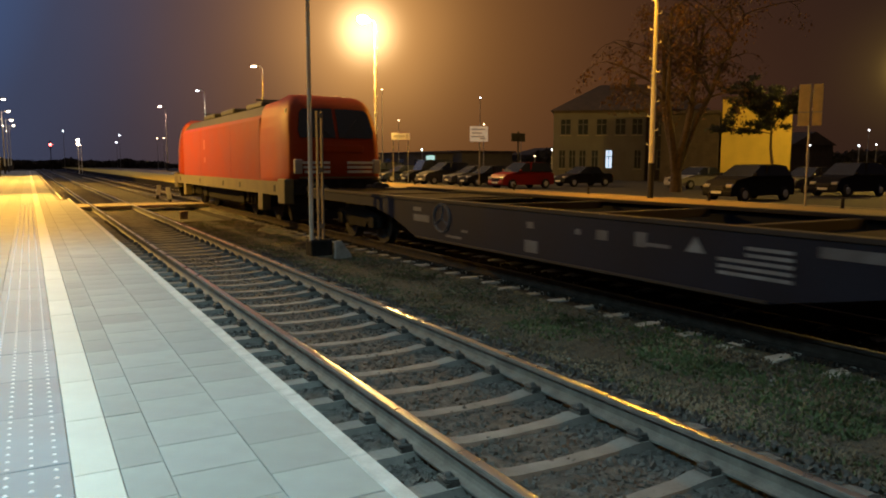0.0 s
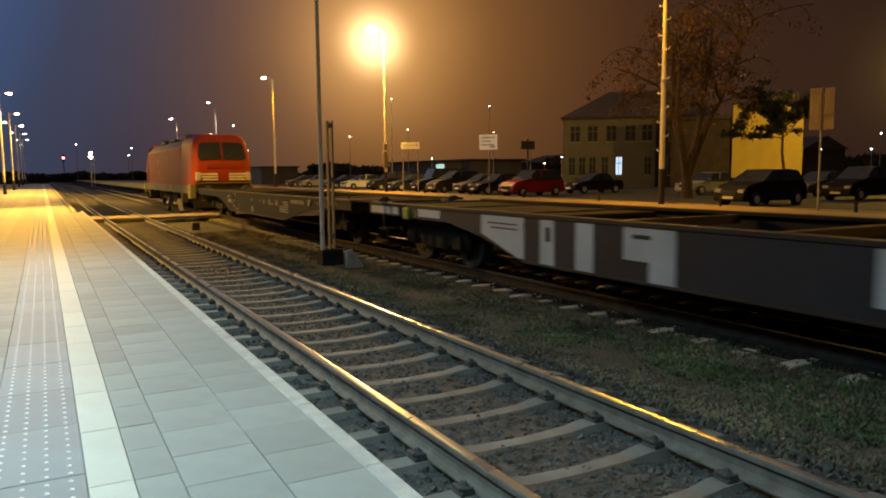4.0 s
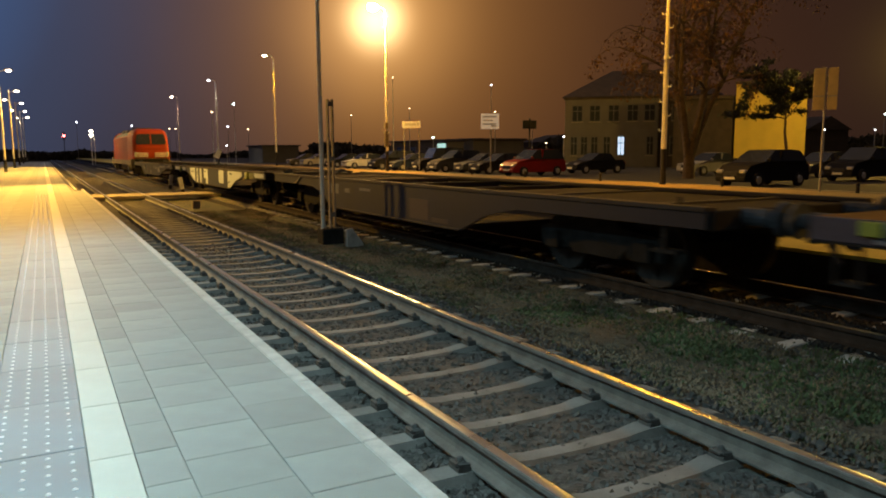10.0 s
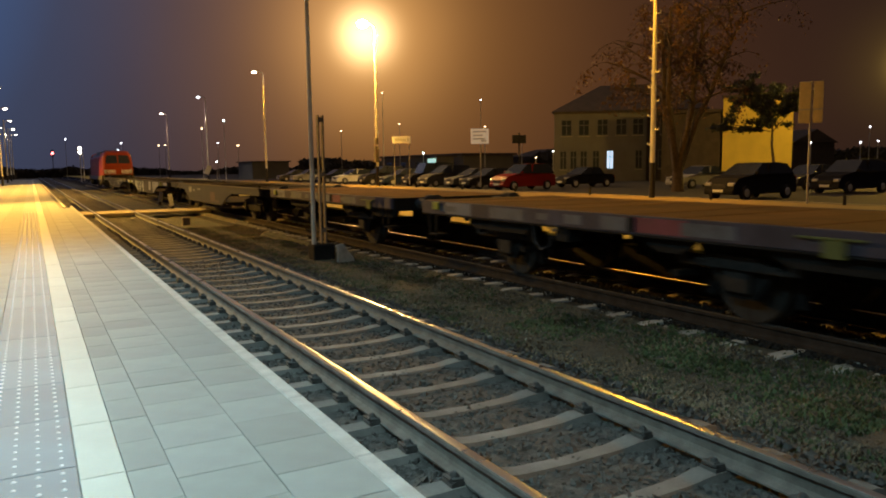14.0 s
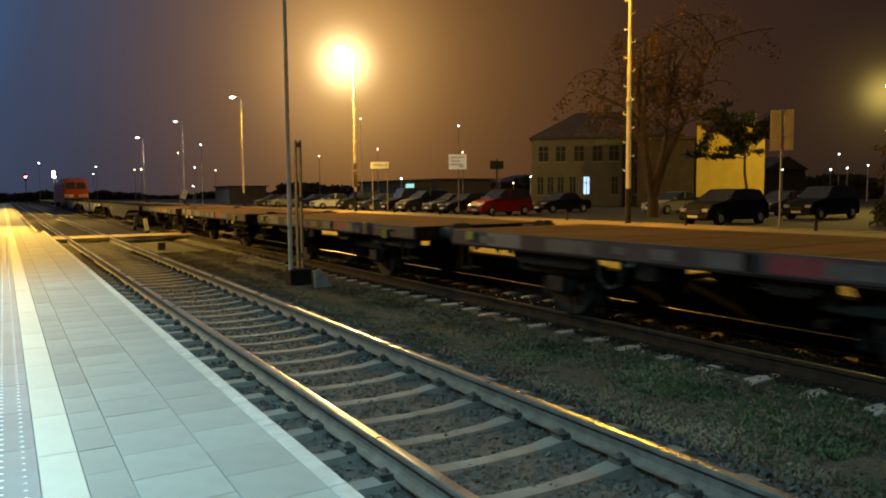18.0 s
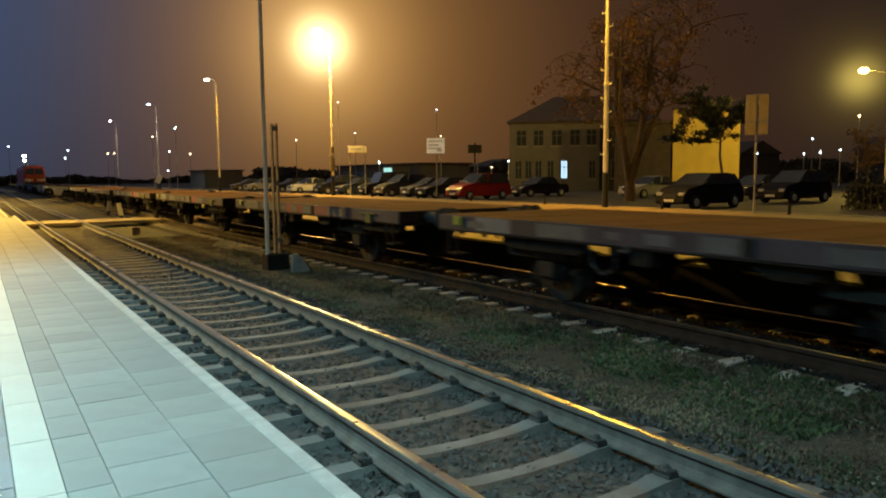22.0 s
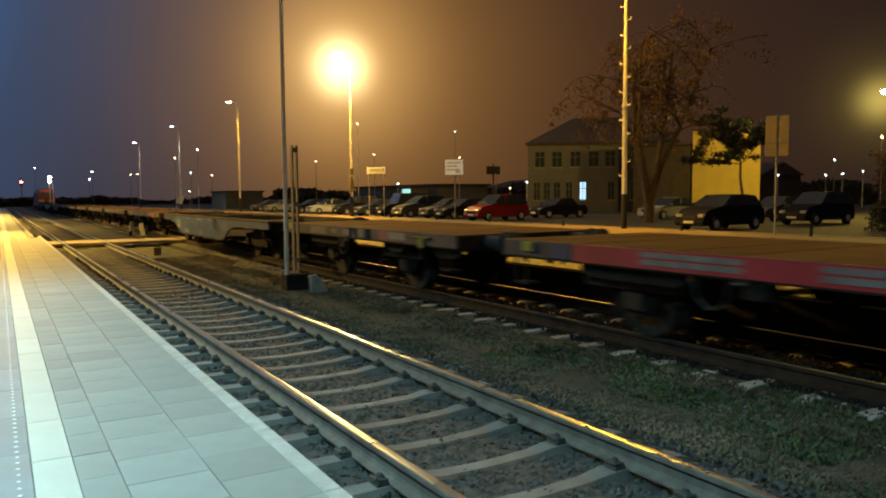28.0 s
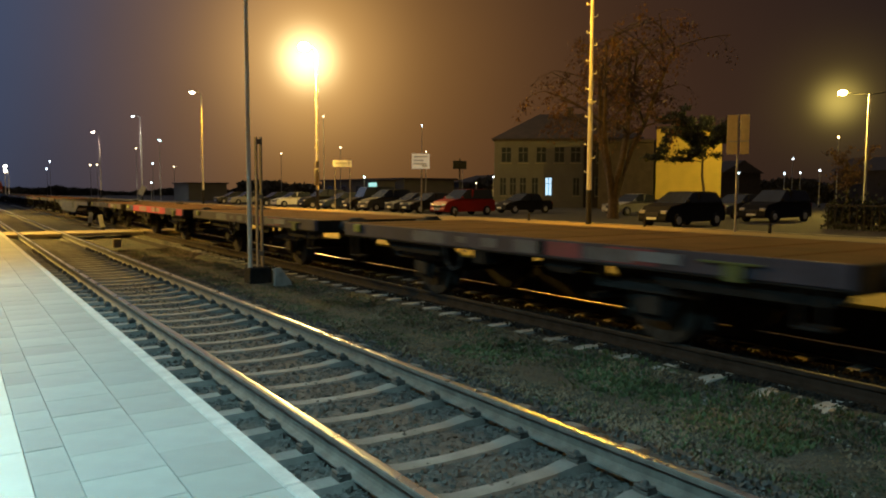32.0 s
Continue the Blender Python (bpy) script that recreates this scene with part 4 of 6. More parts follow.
markings(w, SIDE, [(y0 - mid, y1 - mid, z0, z1) for y0, y1, z0, z1 in [(-30.9, -30.1, 0.48, 0.85), (-31.6, -31.0, 0.47, 0.55)]], P_RUSTRED, "rust_panel")

# a run of short flats
FLATS = [(-38.4, -46.7), (-47.95, -56.8), (-58.05, -67.1), (-68.35, -77.45), (-78.7, -87.83), (-89.1, -98.2)]
for i, (f0, f1) in enumerate(FLATS):
    w, mid = flat_wagon(f0, f1, P_VIOLET, "short two-axle flat wagon with grey sills and a plank deck", P_DECK)
    half = (f0 - f1) / 2
    part("pale_panel", Mesh().box(SIDE - 0.005, 2.75, 0.92, SIDE + 0.02, 3.55, 1.11), P_PALEDULL, w, "pale grey painted panel")
    part("red_panel", Mesh().box(SIDE - 0.005, -half + (1.3 if i == 5 else 2.75), 0.93, SIDE + 0.02, -half + (2.1 if i == 5 else 3.5 + 0.2 * (i % 3)), 1.10), P_FADED, w, "faded red painted panel")
    if i == 4:
        part("red_panel", Mesh().box(SIDE - 0.005, half - 4.9, 0.93, SIDE + 0.02, half - 3.85, 1.10), P_FADED, w, "faded red painted panel")
        markings(w, SIDE - 0.004, [(half - 1.9, half - 1.15, 0.93, 1.09), (half - 3.27, half - 2.2, 0.93, 1.09)], P_MARK2)
    markings(w, SIDE - 0.002, [(1.3, 2.2, 0.93, 1.09), (-0.9, -0.3, 0.93, 1.09), (0.05, 0.4, 0.95, 1.07), (-2.3, -1.6, 0.94, 1.08), (0.75, 1.0, 0.97, 1.06)] + [(half - 1.2, half - 0.5, 0.96, 1.05), (-half + 2.3, -half + 2.7, 0.98, 1.05)], P_MARK2)

# blue pocket wagon
w, mid = deep_wagon(-99.5, -113.7, (-101.2, -102.9, -109.0, -110.3), P_BLUE, P_RIM, "blue pocket wagon with white lettering", P_DECKDARK)
# dark panel paints the shadow over the side's front end
part("end_panel", Mesh().prism([(-99.55 - mid, 0.89), (-99.55 - mid, 1.06), (-102.0 - mid, 1.06), (-101.7 - mid, 0.95), (-101.2 - mid, 0.88)], SIDE - 0.005, SIDE + 0.02, "x"), P_GREY, w, "front end of the side, darkened for its shadow")
markings(w, SIDE, [(y0 - mid, y1 - mid, z0, z1) for y0, y1, z0, z1 in bars(-102.77, -102.16, 0.62, 0.93, 6) + bars(-104.26, -103.47, 0.47, 0.60, 4) + bars(-106.2, -105.88, 0.49, 0.60, 4)
                   + [(-104.91, -104.7, 0.86, 0.89), (-105.85, -105.61, 0.97, 1.05), (-106.14, -105.95, 0.95, 1.04), (-107.5, -107.29, 0.98, 1.04), (-104.33, -104.1, 0.96, 1.03)]], P_MARK)
markings(w, SIDE, [(y0 - mid, y1 - mid, z0, z1) for y0, y1, z0, z1 in bars(-109.6, -108.95, 0.70, 0.95, 5)], P_MARK2)
m = Mesh()
for k in range(20):
    a0, a1 = k * math.pi / 10, (k + 1) * math.pi / 10
    m.cyl((SIDE - 0.004, -108.18 - mid + 0.25 * math.cos(a0), 0.86 + 0.21 * math.sin(a0)), (SIDE - 0.004, -108.18 - mid + 0.25 * math.cos(a1), 0.86 + 0.21 * math.sin(a1)), 0.016, seg=5)
for a in (90, 210, 330):
    m.cyl((SIDE - 0.004, -108.18 - mid, 0.86), (SIDE - 0.004, -108.18 - mid + 0.24 * math.cos(radians(a)), 0.86 + 0.20 * math.sin(radians(a))), 0.013, seg=5)
part("round_badge", m, P_MARK2, w, "pale ring-shaped badge")

# last flats, the second of them with a red sill
LAST = [(-115.0, -123.0, P_VIOLET), (-124.25, -133.2, P_REDSILL), (-134.45, -143.4, P_VIOLET), (-144.65, -153.9, P_VIOLET), (-155.15, -164.3, P_VIOLET), (-165.55, -174.6, P_VIOLET)]
for i, (f0, f1, paint) in enumerate(LAST):
    red = paint is P_REDSILL
    w, mid = flat_wagon(f0, f1, P_VIOLET, "short two-axle flat wagon with a red sill and white lettering" if red else "short two-axle flat wagon with grey sills and a plank deck", P_DECK)
    half = (f0 - f1) / 2
    if red:
        for y0, y1 in ((-half + 2.3, half - 1.45), (-half + 0.06, -half + 0.76)):
            part("red_panel", Mesh().box(SIDE - 0.005, y0, 0.907, SIDE + 0.02, y1, 1.118), paint, w, "red painted sill")
        markings(w, SIDE - 0.009, bars(0.6, 1.9, 0.95, 1.09, 2) + bars(-1.4, -0.2, 0.95, 1.09, 2), P_MARK)
        part("blue_panel", Mesh().box(SIDE - 0.005, half - 1.4, 0.92, SIDE + 0.02, half - 1.05, 1.10), P_BLUE, w, "blue painted panel")
    else:
        part("red_panel", Mesh().box(SIDE - 0.005, -half + 2.0, 0.93, SIDE + 0.02, -half + 2.7, 1.10), P_FADED, w, "faded red painted panel")
        part("red_panel", Mesh().box(SIDE - 0.005, -half + 3.1, 0.93, SIDE + 0.02, -half + 3.7, 1.10), P_FADED, w, "faded red painted panel")
        markings(w, SIDE - 0.002, [(1.3, 2.2, 0.93, 1.09), (-0.9, -0.3, 0.93, 1.09), (0.05, 0.4, 0.95, 1.07), (-2.3, -1.6, 0.94, 1.08), (0.75, 1.0, 0.97, 1.06)], P_MARK2)
        markings(w, SIDE - 0.006, [(-half + 1.7, -half + 2.3, 0.97, 1.08)], P_MARK)


def locomotive(back, front):
    """Red electric locomotive, boxy body with raked cab ends, seen from behind."""
    mid, half = (front + back) / 2, (front - back) / 2
    lo = thing("locomotive", "red electric locomotive with a pale grey frame and dark roof", "locomotive", (TRAIN_X, mid, 0))
    # machine room between the cabs
    sec = [(-1.49, 1.22), (-1.49, 3.02), (-1.40, 3.14), (1.40, 3.14), (1.49, 3.02), (1.49, 1.22)]
    part("body", Mesh().prism(sec, -half + 2.5, half - 2.5), M_RED, lo, "red painted side walls")
    M_SEAM = material("red_seam", (0.16, 0.02, 0.008), 0.6, spread=0.1, bump=0)
    for y in (-half + 2.62, -half + 6.2, half - 6.2, half - 2.62):
        part("panel_seam", Mesh().box(-1.494, y - 0.014, 1.25, -1.485, y + 0.014, 3.0), M_SEAM, lo)
    for y0, z0, z1 in ((1.6, 2.25, 2.62), (1.55, 1.75, 1.95)):
        part("side_mark", Mesh().box(-1.498, y0, z0, -1.486, y0 + 0.28, z1), material("faded_pale_red", (0.42, 0.10, 0.05), 0.5, spread=0.2), lo, "pale painted sign on the side")
    part("frame_band", Mesh().prism([(-1.50, 0.84), (-1.50, 1.22), (1.50, 1.22), (1.50, 0.84)], -half + 0.55, half - 0.55), M_LGREY, lo, "pale grey underframe")
    for y in (-half + 1.1, -half + 5.0, -half + 7.4, half - 6.0, half - 1.6):
        part("jacking_point", Mesh().box(-1.515, y - 0.08, 0.94, -1.49, y + 0.08, 1.12, 0.01), M_ROOF, lo)
    part("roof", Mesh().prism([(-1.39, 3.14), (-1.10, 3.46), (1.10, 3.46), (1.39, 3.14)], -half + 2.5, half - 2.5), M_ROOF, lo, "dark grey roof")
    for y in (-3.4, 0.4, 3.6):
        part("roof_box", Mesh().box(-0.9, y - 1.0, 3.5, 0.9, y + 1.0, 3.72, 0.06), M_ROOF, lo)
    for s in (-1, 1):
        y = s * (half - 4.6)
        m = Mesh().box(-0.6, y - 0.9, 3.55, 0.6, y + 0.9, 3.62)
        for q in (-0.5, 0.5):
            m.cyl((q, y - 0.9, 3.62), (q * 0.8, y + 0.9, 3.80), 0.025, seg=6)
        m.cyl((-0.8, y + 0.8, 3.82), (0.8, y + 0.8, 3.82), 0.03, seg=6)
        part("pantograph", m, M_ROOF, lo)
        # cab: rounded plan, raked front
        m = Mesh()
        rings = []
        for z, rake, w0, w1 in ((1.22, 0.10, 1.49, 1.34), (1.34, 0.03, 1.49, 1.35), (1.48, 0.0, 1.49, 1.35), (2.30, 0.05, 1.49, 1.34), (2.75, 0.20, 1.48, 1.32), (3.05, 0.32, 1.45, 1.27),
                                (3.30, 0.42, 1.38, 1.20), (3.46, 0.56, 1.28, 1.12), (3.58, 0.78, 1.15, 1.02), (3.66, 1.15, 1.02, 0.92)):
            row = [(-w0, half - 2.5)]
            for k in range(-12, 13):
                u = math.sin(k / 12 * math.pi / 2)
                row.append((u * w1, half - rake - 0.06 * u * u - 0.28 * (1 - math.sqrt(1 - (max(abs(u) - 0.8, 0) / 0.2) ** 2))))
            row.append((w0, half - 2.5))
            rings.append([m.bm.verts.new((px, s * py, z if py > half - 2.4 else min(z, 3.44))) for px, py in row])
        for r0, r1 in zip(rings, rings[1:]):
            for k in range(len(r0)):
                n = (k + 1) % len(r0)
                m.bm.faces.new((r0[k], r0[n], r1[n], r1[k]))
        m.bm.faces.new(rings[-1])
        m.bm.faces.new(rings[0][::-1])
        bmesh.ops.recalc_face_normals(m.bm, faces=m.bm.faces)
        cab = part("cab", m, M_RED, lo, "red cab with a steep rounded front", smooth=True)
        fy = lambda z: half - 0.05 - (z - 2.30) / 1.0 * 0.37 + 0.035
        for sx in (-1, 1):
            q = Mesh()
            vv = [q.bm.verts.new((sx * x, s * fy(z), z)) for x, z in ((0.05, 2.42), (1.06, 2.42), (1.10, 2.60), (1.00, 3.12), (0.90, 3.22), (0.05, 3.24))]
            f1 = q.bm.faces.new(vv)
            ext = bmesh.ops.extrude_face_region(q.bm, geom=[f1])
            bmesh.ops.translate(q.bm, vec=(0, -s * 0.05, 0), verts=[g for g in ext["geom"] if isinstance(g, bmesh.types.BMVert)])
            bmesh.ops.recalc_face_normals(q.bm, faces=q.bm.faces)
            part("windscreen", q, M_GLASS, cab, "dark windscreen pane")
            part("wiper", Mesh().cyl((sx * 0.2, s * (fy(2.45) + 0.03), 2.45), (sx * 0.62, s * (fy(2.95) + 0.03), 2.95), 0.012, seg=5), M_BLACK, cab)
            for k in range(3):
                part("white_stripe", Mesh().box(min(sx * 0.26, sx * (0.98 + 0.03 * k)), s * half - 0.04, 1.46 + k * 0.125, max(sx * 0.26, sx * (0.98 + 0.03 * k)), s * half + 0.03 - 0.012 * k, 1.53 + k * 0.125), M_WHITE, cab, "white horizontal stripe")
            part("headlight", Mesh().box(min(sx * 1.04, sx * 1.26), s * (half - 0.05) - 0.10, 1.44, max(sx * 1.04, sx * 1.26), s * (half - 0.05) + 0.07, 1.84, 0.03), M_SIGNGREY, cab, "unlit light cluster")
            part("corner_light", Mesh().box(sx * 1.23 - 0.03, s * (half - 0.75) - 0.05, 3.05, sx * 1.23 + 0.03, s * (half - 0.75) + 0.05, 3.22, 0.01), M_SIGNGREY, cab)
        part("crest_panel", Mesh().box(-0.75, s * (half - 0.04) - 0.03, 2.02, 0.75, s * (half - 0.04) + 0.035, 2.24, 0.02), M_RED, cab)
        part("grey_apron", Mesh().box(-1.24, min(s * (half - 0.6), s * (half + 0.04)), 0.86, 1.24, max(s * (half - 0.6), s * (half + 0.04)), 1.30, 0.04), M_DARK, cab)
        part("handrail", Mesh().cyl((-1.15, s * (half + 0.08), 1.34), (1.15, s * (half + 0.08), 1.34), 0.018, seg=6), M_LGREY, cab)
        part("snow_plough", Mesh().prism([(-1.3, 0.18), (1.3, 0.18), (1.4, 0.80), (-1.4, 0.80)], min(s * (half - 0.35), s * (half - 0.15)), max(s * (half - 0.35), s * (half - 0.15))), M_DARK, cab)
        part("cab_step", Mesh().box(-1.50, s * (half - 2.6) - 0.25, 0.35, -1.25, s * (half - 2.6) + 0.25, 0.86, 0.01), M_LGREY, lo)
        part("corner_block", Mesh().box(-1.52, min(s * (half - 0.75), s * (half - 0.1)), 0.62, -1.25, max(s * (half - 0.75), s * (half - 0.1)), 1.30, 0.02), M_LGREY, lo)
        buffers(lo, s * half, s, 1.04, 0.78)
        # bogies
        yb = s * (half - 4.4)
        m = Mesh()
        for q2 in (-1, 1):
            m.box(q2 * 1.12 - 0.08, yb - 2.1, 0.45, q2 * 1.12 + 0.08, yb + 2.1, 0.80, 0.03)
            for wq in (-1.35, 1.35):
                m.box(q2 * 1.14 - 0.12, yb + wq - 0.28, 0.38, q2 * 1.14 + 0.12, yb + wq + 0.28, 0.82, 0.03)
            for wq in (-0.45, 0.0, 0.45):
                m.cyl((q2 * 1.18, yb + wq, 0.45), (q2 * 1.18, yb + wq, 0.88), 0.12, seg=10)
        part("bogie_frame", m, M_DARK, lo)
        for wq in (-1.35, 1.35):
            wheelset(lo, yb + wq, 0.60)
    part("under_tank", Mesh().box(-1.2, -2.6, 0.35, 1.2, 2.6, 0.86, 0.05), M_DARK, lo)
    MOVING.append((lo, mid))
    return lo


locomotive(18.9, 36.3)

# ---- lamp masts of the forecourt ----
M_LAMP_P = material("pinkish_lens", (0.9, 0.8, 0.7), 0.4, spread=0.02, bump=0, emit=(1.0, 0.66, 0.45), strength=40)
M_LAMP_Y = material("yellow_white_lens", (0.9, 0.8, 0.6), 0.4, spread=0.02, bump=0, emit=(1.0, 0.78, 0.42), strength=45)
M_LAMP_BIG = material("floodlight_lens", (0.9, 0.7, 0.4), 0.4, spread=0.02, bump=0, emit=(1.0, 0.50, 0.085), strength=700)


def yard_mast(y, lens, label, pegs, box=False, big=1.0):
    t = thing("street_lamp", label, "street lamp", (24.0, y, 0.235), "lamps along the forecourt")
    part("pole_base", Mesh().cyl((0, 0, 0), (0, 0, 1.55), 0.135, 0.13, 14), M_BLACK, t, "black painted foot")
    pole = part("pole", Mesh().cyl((0, 0, 1.55), (0, 0, 5.4), 0.118, 0.105, 14).cyl((0, 0, 5.4), (0, 0, 5.55), 0.125, 0.12, 14).cyl((0, 0, 5.55), (0, 0, 12.2), 0.095, 0.06, 14), M_MASTPAINT, t)
    m = Mesh()
    pts = [(0, 12.2), (-0.12, 12.42), (-0.4, 12.55), (-0.75, 12.6)]
    for (x0, z0), (x1, z1) in zip(pts, pts[1:]):
        m.cyl((x0, 0, z0), (x1, 0, z1), 0.045, seg=10)
    part("bracket_arm", m, M_MASTPAINT, t)
    m = Mesh().box(-1.35, -0.20, 12.50, -0.65, 0.20, 12.66, 0.05)
    m.box(-0.75, -0.10, 12.53, -0.55, 0.10, 12.67, 0.03)
    head = part("lamp_head", m, M_POLE, t)
    part("lamp_lens", Mesh().ball((-1.02, 0, 12.47), 0.27 * big, 1.0, 0.8, 0.5 + 0.2 * (big > 1.5), 14), lens, head, "glowing lamp bowl", smooth=True)
    if pegs:
        z, s = 2.35, 1
        while z < 12:
            q = Mesh().cyl((0, s * 0.08, z), (0, s * 0.31, z), 0.022, seg=6)
            q.cyl((0, s * 0.31, z - 0.01), (0, s * 0.32, z + 0.10), 0.022, seg=6)
            if z < 12:
                part("climbing_peg", q, M_MASTPAINT, pole)
            z += 0.62
            s = -s
    if box:
        part("switch_box", Mesh().box(-0.22, -0.16, 1.9, 0.10, 0.16, 3.15, 0.02), M_KERB, t, "pale cabinet on the pole")
        part("switch_box", Mesh().box(-0.18, -0.13, 3.3, 0.08, 0.13, 3.8, 0.02), M_KERB, t, "pale cabinet on the pole")
    return t


yard_mast(24.0, M_LAMP_S, "tall pale lamp mast with climbing pegs and a black foot", True)
yard_mast(53.6, M_LAMP_BIG, "tall pale lamp mast with a very bright sodium lamp", True, True, 1.7)
yard_mast(85.1, M_LAMP_Y, "tall pale lamp mast with a yellow-white lamp", True)
yard_mast(117.3, M_LAMP_W, "tall grey lamp mast with a cool white lamp", False)
yard_mast(153.8, M_LAMP_P, "tall grey lamp mast with a pinkish white lamp", False)


def platform_lamp(y):
    t = thing("platform_lamp", "slim platform lamp post with two sodium heads", "street lamp", (-2.45, y, 0.40), "lamps along the near platform")
    part("post", Mesh().cyl((0, 0, 0), (0, 0, 7.5), 0.085, 0.05, 12), M_MASTPAINT, t)
    part("post_foot", Mesh().cyl((0, 0, 0), (0, 0, 0.9), 0.12, 0.11, 12), M_BLACK, t)
    for s, z in ((1, 7.35), (-1, 6.5)):
        k = 0.75 if s > 0 else 0.45
        part("bracket_arm", Mesh().cyl((0, 0, z - 0.1), (s * 0.7 * k, 0, z + 0.1), 0.03, seg=8), M_MASTPAINT, t)
        head = part("lamp_head", Mesh().box(min(s * 0.55 * k, s * 1.25 * k), -0.14, z + 0.06, max(s * 0.55 * k, s * 1.25 * k), 0.14, z + 0.18, 0.04), M_POLE, t)
        part("lamp_lens", Mesh().ball((s * 0.9 * k, 0, z + 0.05), 0.19 * (1 if s > 0 else 0.7), 1.0, 0.7, 0.5, 12), M_LAMP_Y, head, "glowing lamp bowl", smooth=True)


for y in PLATFORM_LAMPS[1:]:
    platform_lamp(y)

# double lamp beyond the car park
t = thing("street_lamp", "double-headed sodium street lamp beside the road", "street lamp", (53.7, 26.7, 0.13))
part("pole", Mesh().cyl((0, 0, 0), (0, 0, 8.5), 0.11, 0.06, 12), M_POLE, t)
for s in (-1, 1):
    part("bracket_arm", Mesh().cyl((0, 0, 8.4), (s * -0.9, s * 1.2, 8.6), 0.03, seg=8), M_IRON, t)
    part("lamp_lens", Mesh().ball((s * -1.0, s * 1.35, 8.6), 0.32, 1, 1, 0.6, 14), M_LAMP_S, t, "glowing lamp bowl", smooth=True)

# small far lamps of the town and the yard
LENS = {"O": M_LAMP_O, "W": M_LAMP_W, "T": M_LAMP_T, "S": M_LAMP_S, "R": M_LAMP_R}
FAR = [
    (33.3, 72.7, 9.6, "O"), (48.0, 99.0, 8.1, "O"), (43.8, 111.7, 7.6, "O"), (44.1, 84.1, 3.5, "T"), (50.5, 80.4, 10.1, "W"), (48.3, 76.0, 6.5, "O"),
    (44.0, 57.0, 3.1, "W"), (27.7, 121.9, 9.6, "T"), (25.3, 127.5, 8.5, "O"), (32.0, 146.6, 6.8, "W"), (33.3, 136.0, 6.0, "O"), (25.3, 117.3, 2.9, "W"),
    (27.2, 188.0, 7.6, "O"), (27.9, 182.9, 7.5, "O"), (23.0, 228.8, 9.6, "W"), (25.1, 258.8, 8.3, "W"), (82.5, 56.5, 4.1, "W"), (89.6, 54.7, 4.1, "W"),
]
FAR += [(82.0, 48.1, 4.0, "W"), (78.6, 43.9, 4.1, "W"), (94.4, 56.5, 6.2, "W"), (75.0, 40.1, 7.3, "S"), (47.4, 64.4, 2.6, "O"), (52.0, 73.5, 4.6, "O"),
        (8.9, 229.8, 10.5, "W")]
WORDS = {"O": "warm white", "W": "cool white", "T": "teal white", "S": "sodium yellow", "R": "red"}
for x, y, z, k in FAR:
    t = thing("far_lamp", "small distant " + WORDS[k] + " lamp on a thin post", "street lamp", (x, y, 0.0), "small lamps of the town")
    d = math.hypot(x, y)
    part("post", Mesh().cyl((0, 0, -0.36 if x < 24 else 0.1), (0, 0, z), 0.06, 0.04, 8), M_POLE, t)
    part("lamp_lens", Mesh().ball((0, 0, z), 0.0009 * d + 0.015, 1, 1, 0.8, 10), LENS[k], t, "glowing lamp bowl", smooth=True)
# line signal far down the track: a red aspect, and a pair of bright white lights on a post
t = thing("railway_signal", "distant railway signal showing a red light", "signal", (4.6, 190.0, -0.36))
part("post", Mesh().cyl((0, 0, 0), (0, 0, 6.0), 0.08, seg=8), M_IRON, t)
part("signal_head", Mesh().box(-0.25, 0.0, 5.4, 0.25, 0.2, 7.0, 0.04), M_BLACK, t)
part("red_lens", Mesh().ball((0, -0.05, 6.2), 0.30, 1, 0.5, 1, 10), M_LAMP_R, t, "glowing red lens")
t = thing("yard_floodlight", "post with two bright white lamps beside the line", "street lamp", (8.2, 150.0, -0.36))
part("post", Mesh().cyl((-0.15, 0, 0), (-0.15, 0, 6.0), 0.07, seg=8).cyl((0.35, 0, 0), (0.35, 0, 5.2), 0.06, seg=8), M_MASTPAINT, t)
for z in (5.45, 6.2):
    part("lamp_lens", Mesh().ball((-0.1, -0.1, z), 0.30, 1, 0.6, 0.75, 10), M_LAMP_Y, t, "glowing lamp bowl", smooth=True)

# ---- between the tracks ----
t = thing("signal_post", "thin pale steel post beside a haze-toned twin-channel mast", "signal post", (5.22, 15.1, -0.27))
# pole colour lightened to sit close to the hazy sky
part("pole", Mesh().cyl((0, 0, 0), (0, 0, 7.2), 0.050, 0.042, 12), material("pale_pole", (0.76, 0.70, 0.58), 0.7, spread=0.2, scale=2, fine=60, bump=0.1, dist=0.002), t)
# column colour lightened towards the haze behind it
M_COLUMN = material("column_brown", (0.22, 0.175, 0.125), 0.85, spread=0.3, scale=5, fine=50, bump=0.2, dist=0.004)
for lx in (0.15, 0.25):
    part("column_leg", Mesh().box(lx, -0.05, 0.3, lx + 0.028, -0.035, 3.1).box(lx, -0.035, 0.3, lx + 0.008, 0.07, 3.1), M_COLUMN, t, "steel channel leg, haze put into its pale colour")
for z in (0.6, 1.8, 2.95):
    part("batten_plate", Mesh().box(0.15, -0.056, z, 0.278, -0.05, z + 0.10), M_COLUMN, t)
part("foundation", Mesh().box(-0.06, -0.16, -0.1, 0.42, 0.24, 0.36, 0.03), M_DARK, t, "dark concrete foundation")
solid("concrete_marker", Mesh().prism([(-0.14, 0), (0.24, 0), (0.20, 0.12), (-0.02, 0.42), (-0.14, 0.40)], -0.05, 0.05), M_CONC, "pale broken concrete slab leaning by the post", "stone", at=(5.62, 14.4, -0.29))
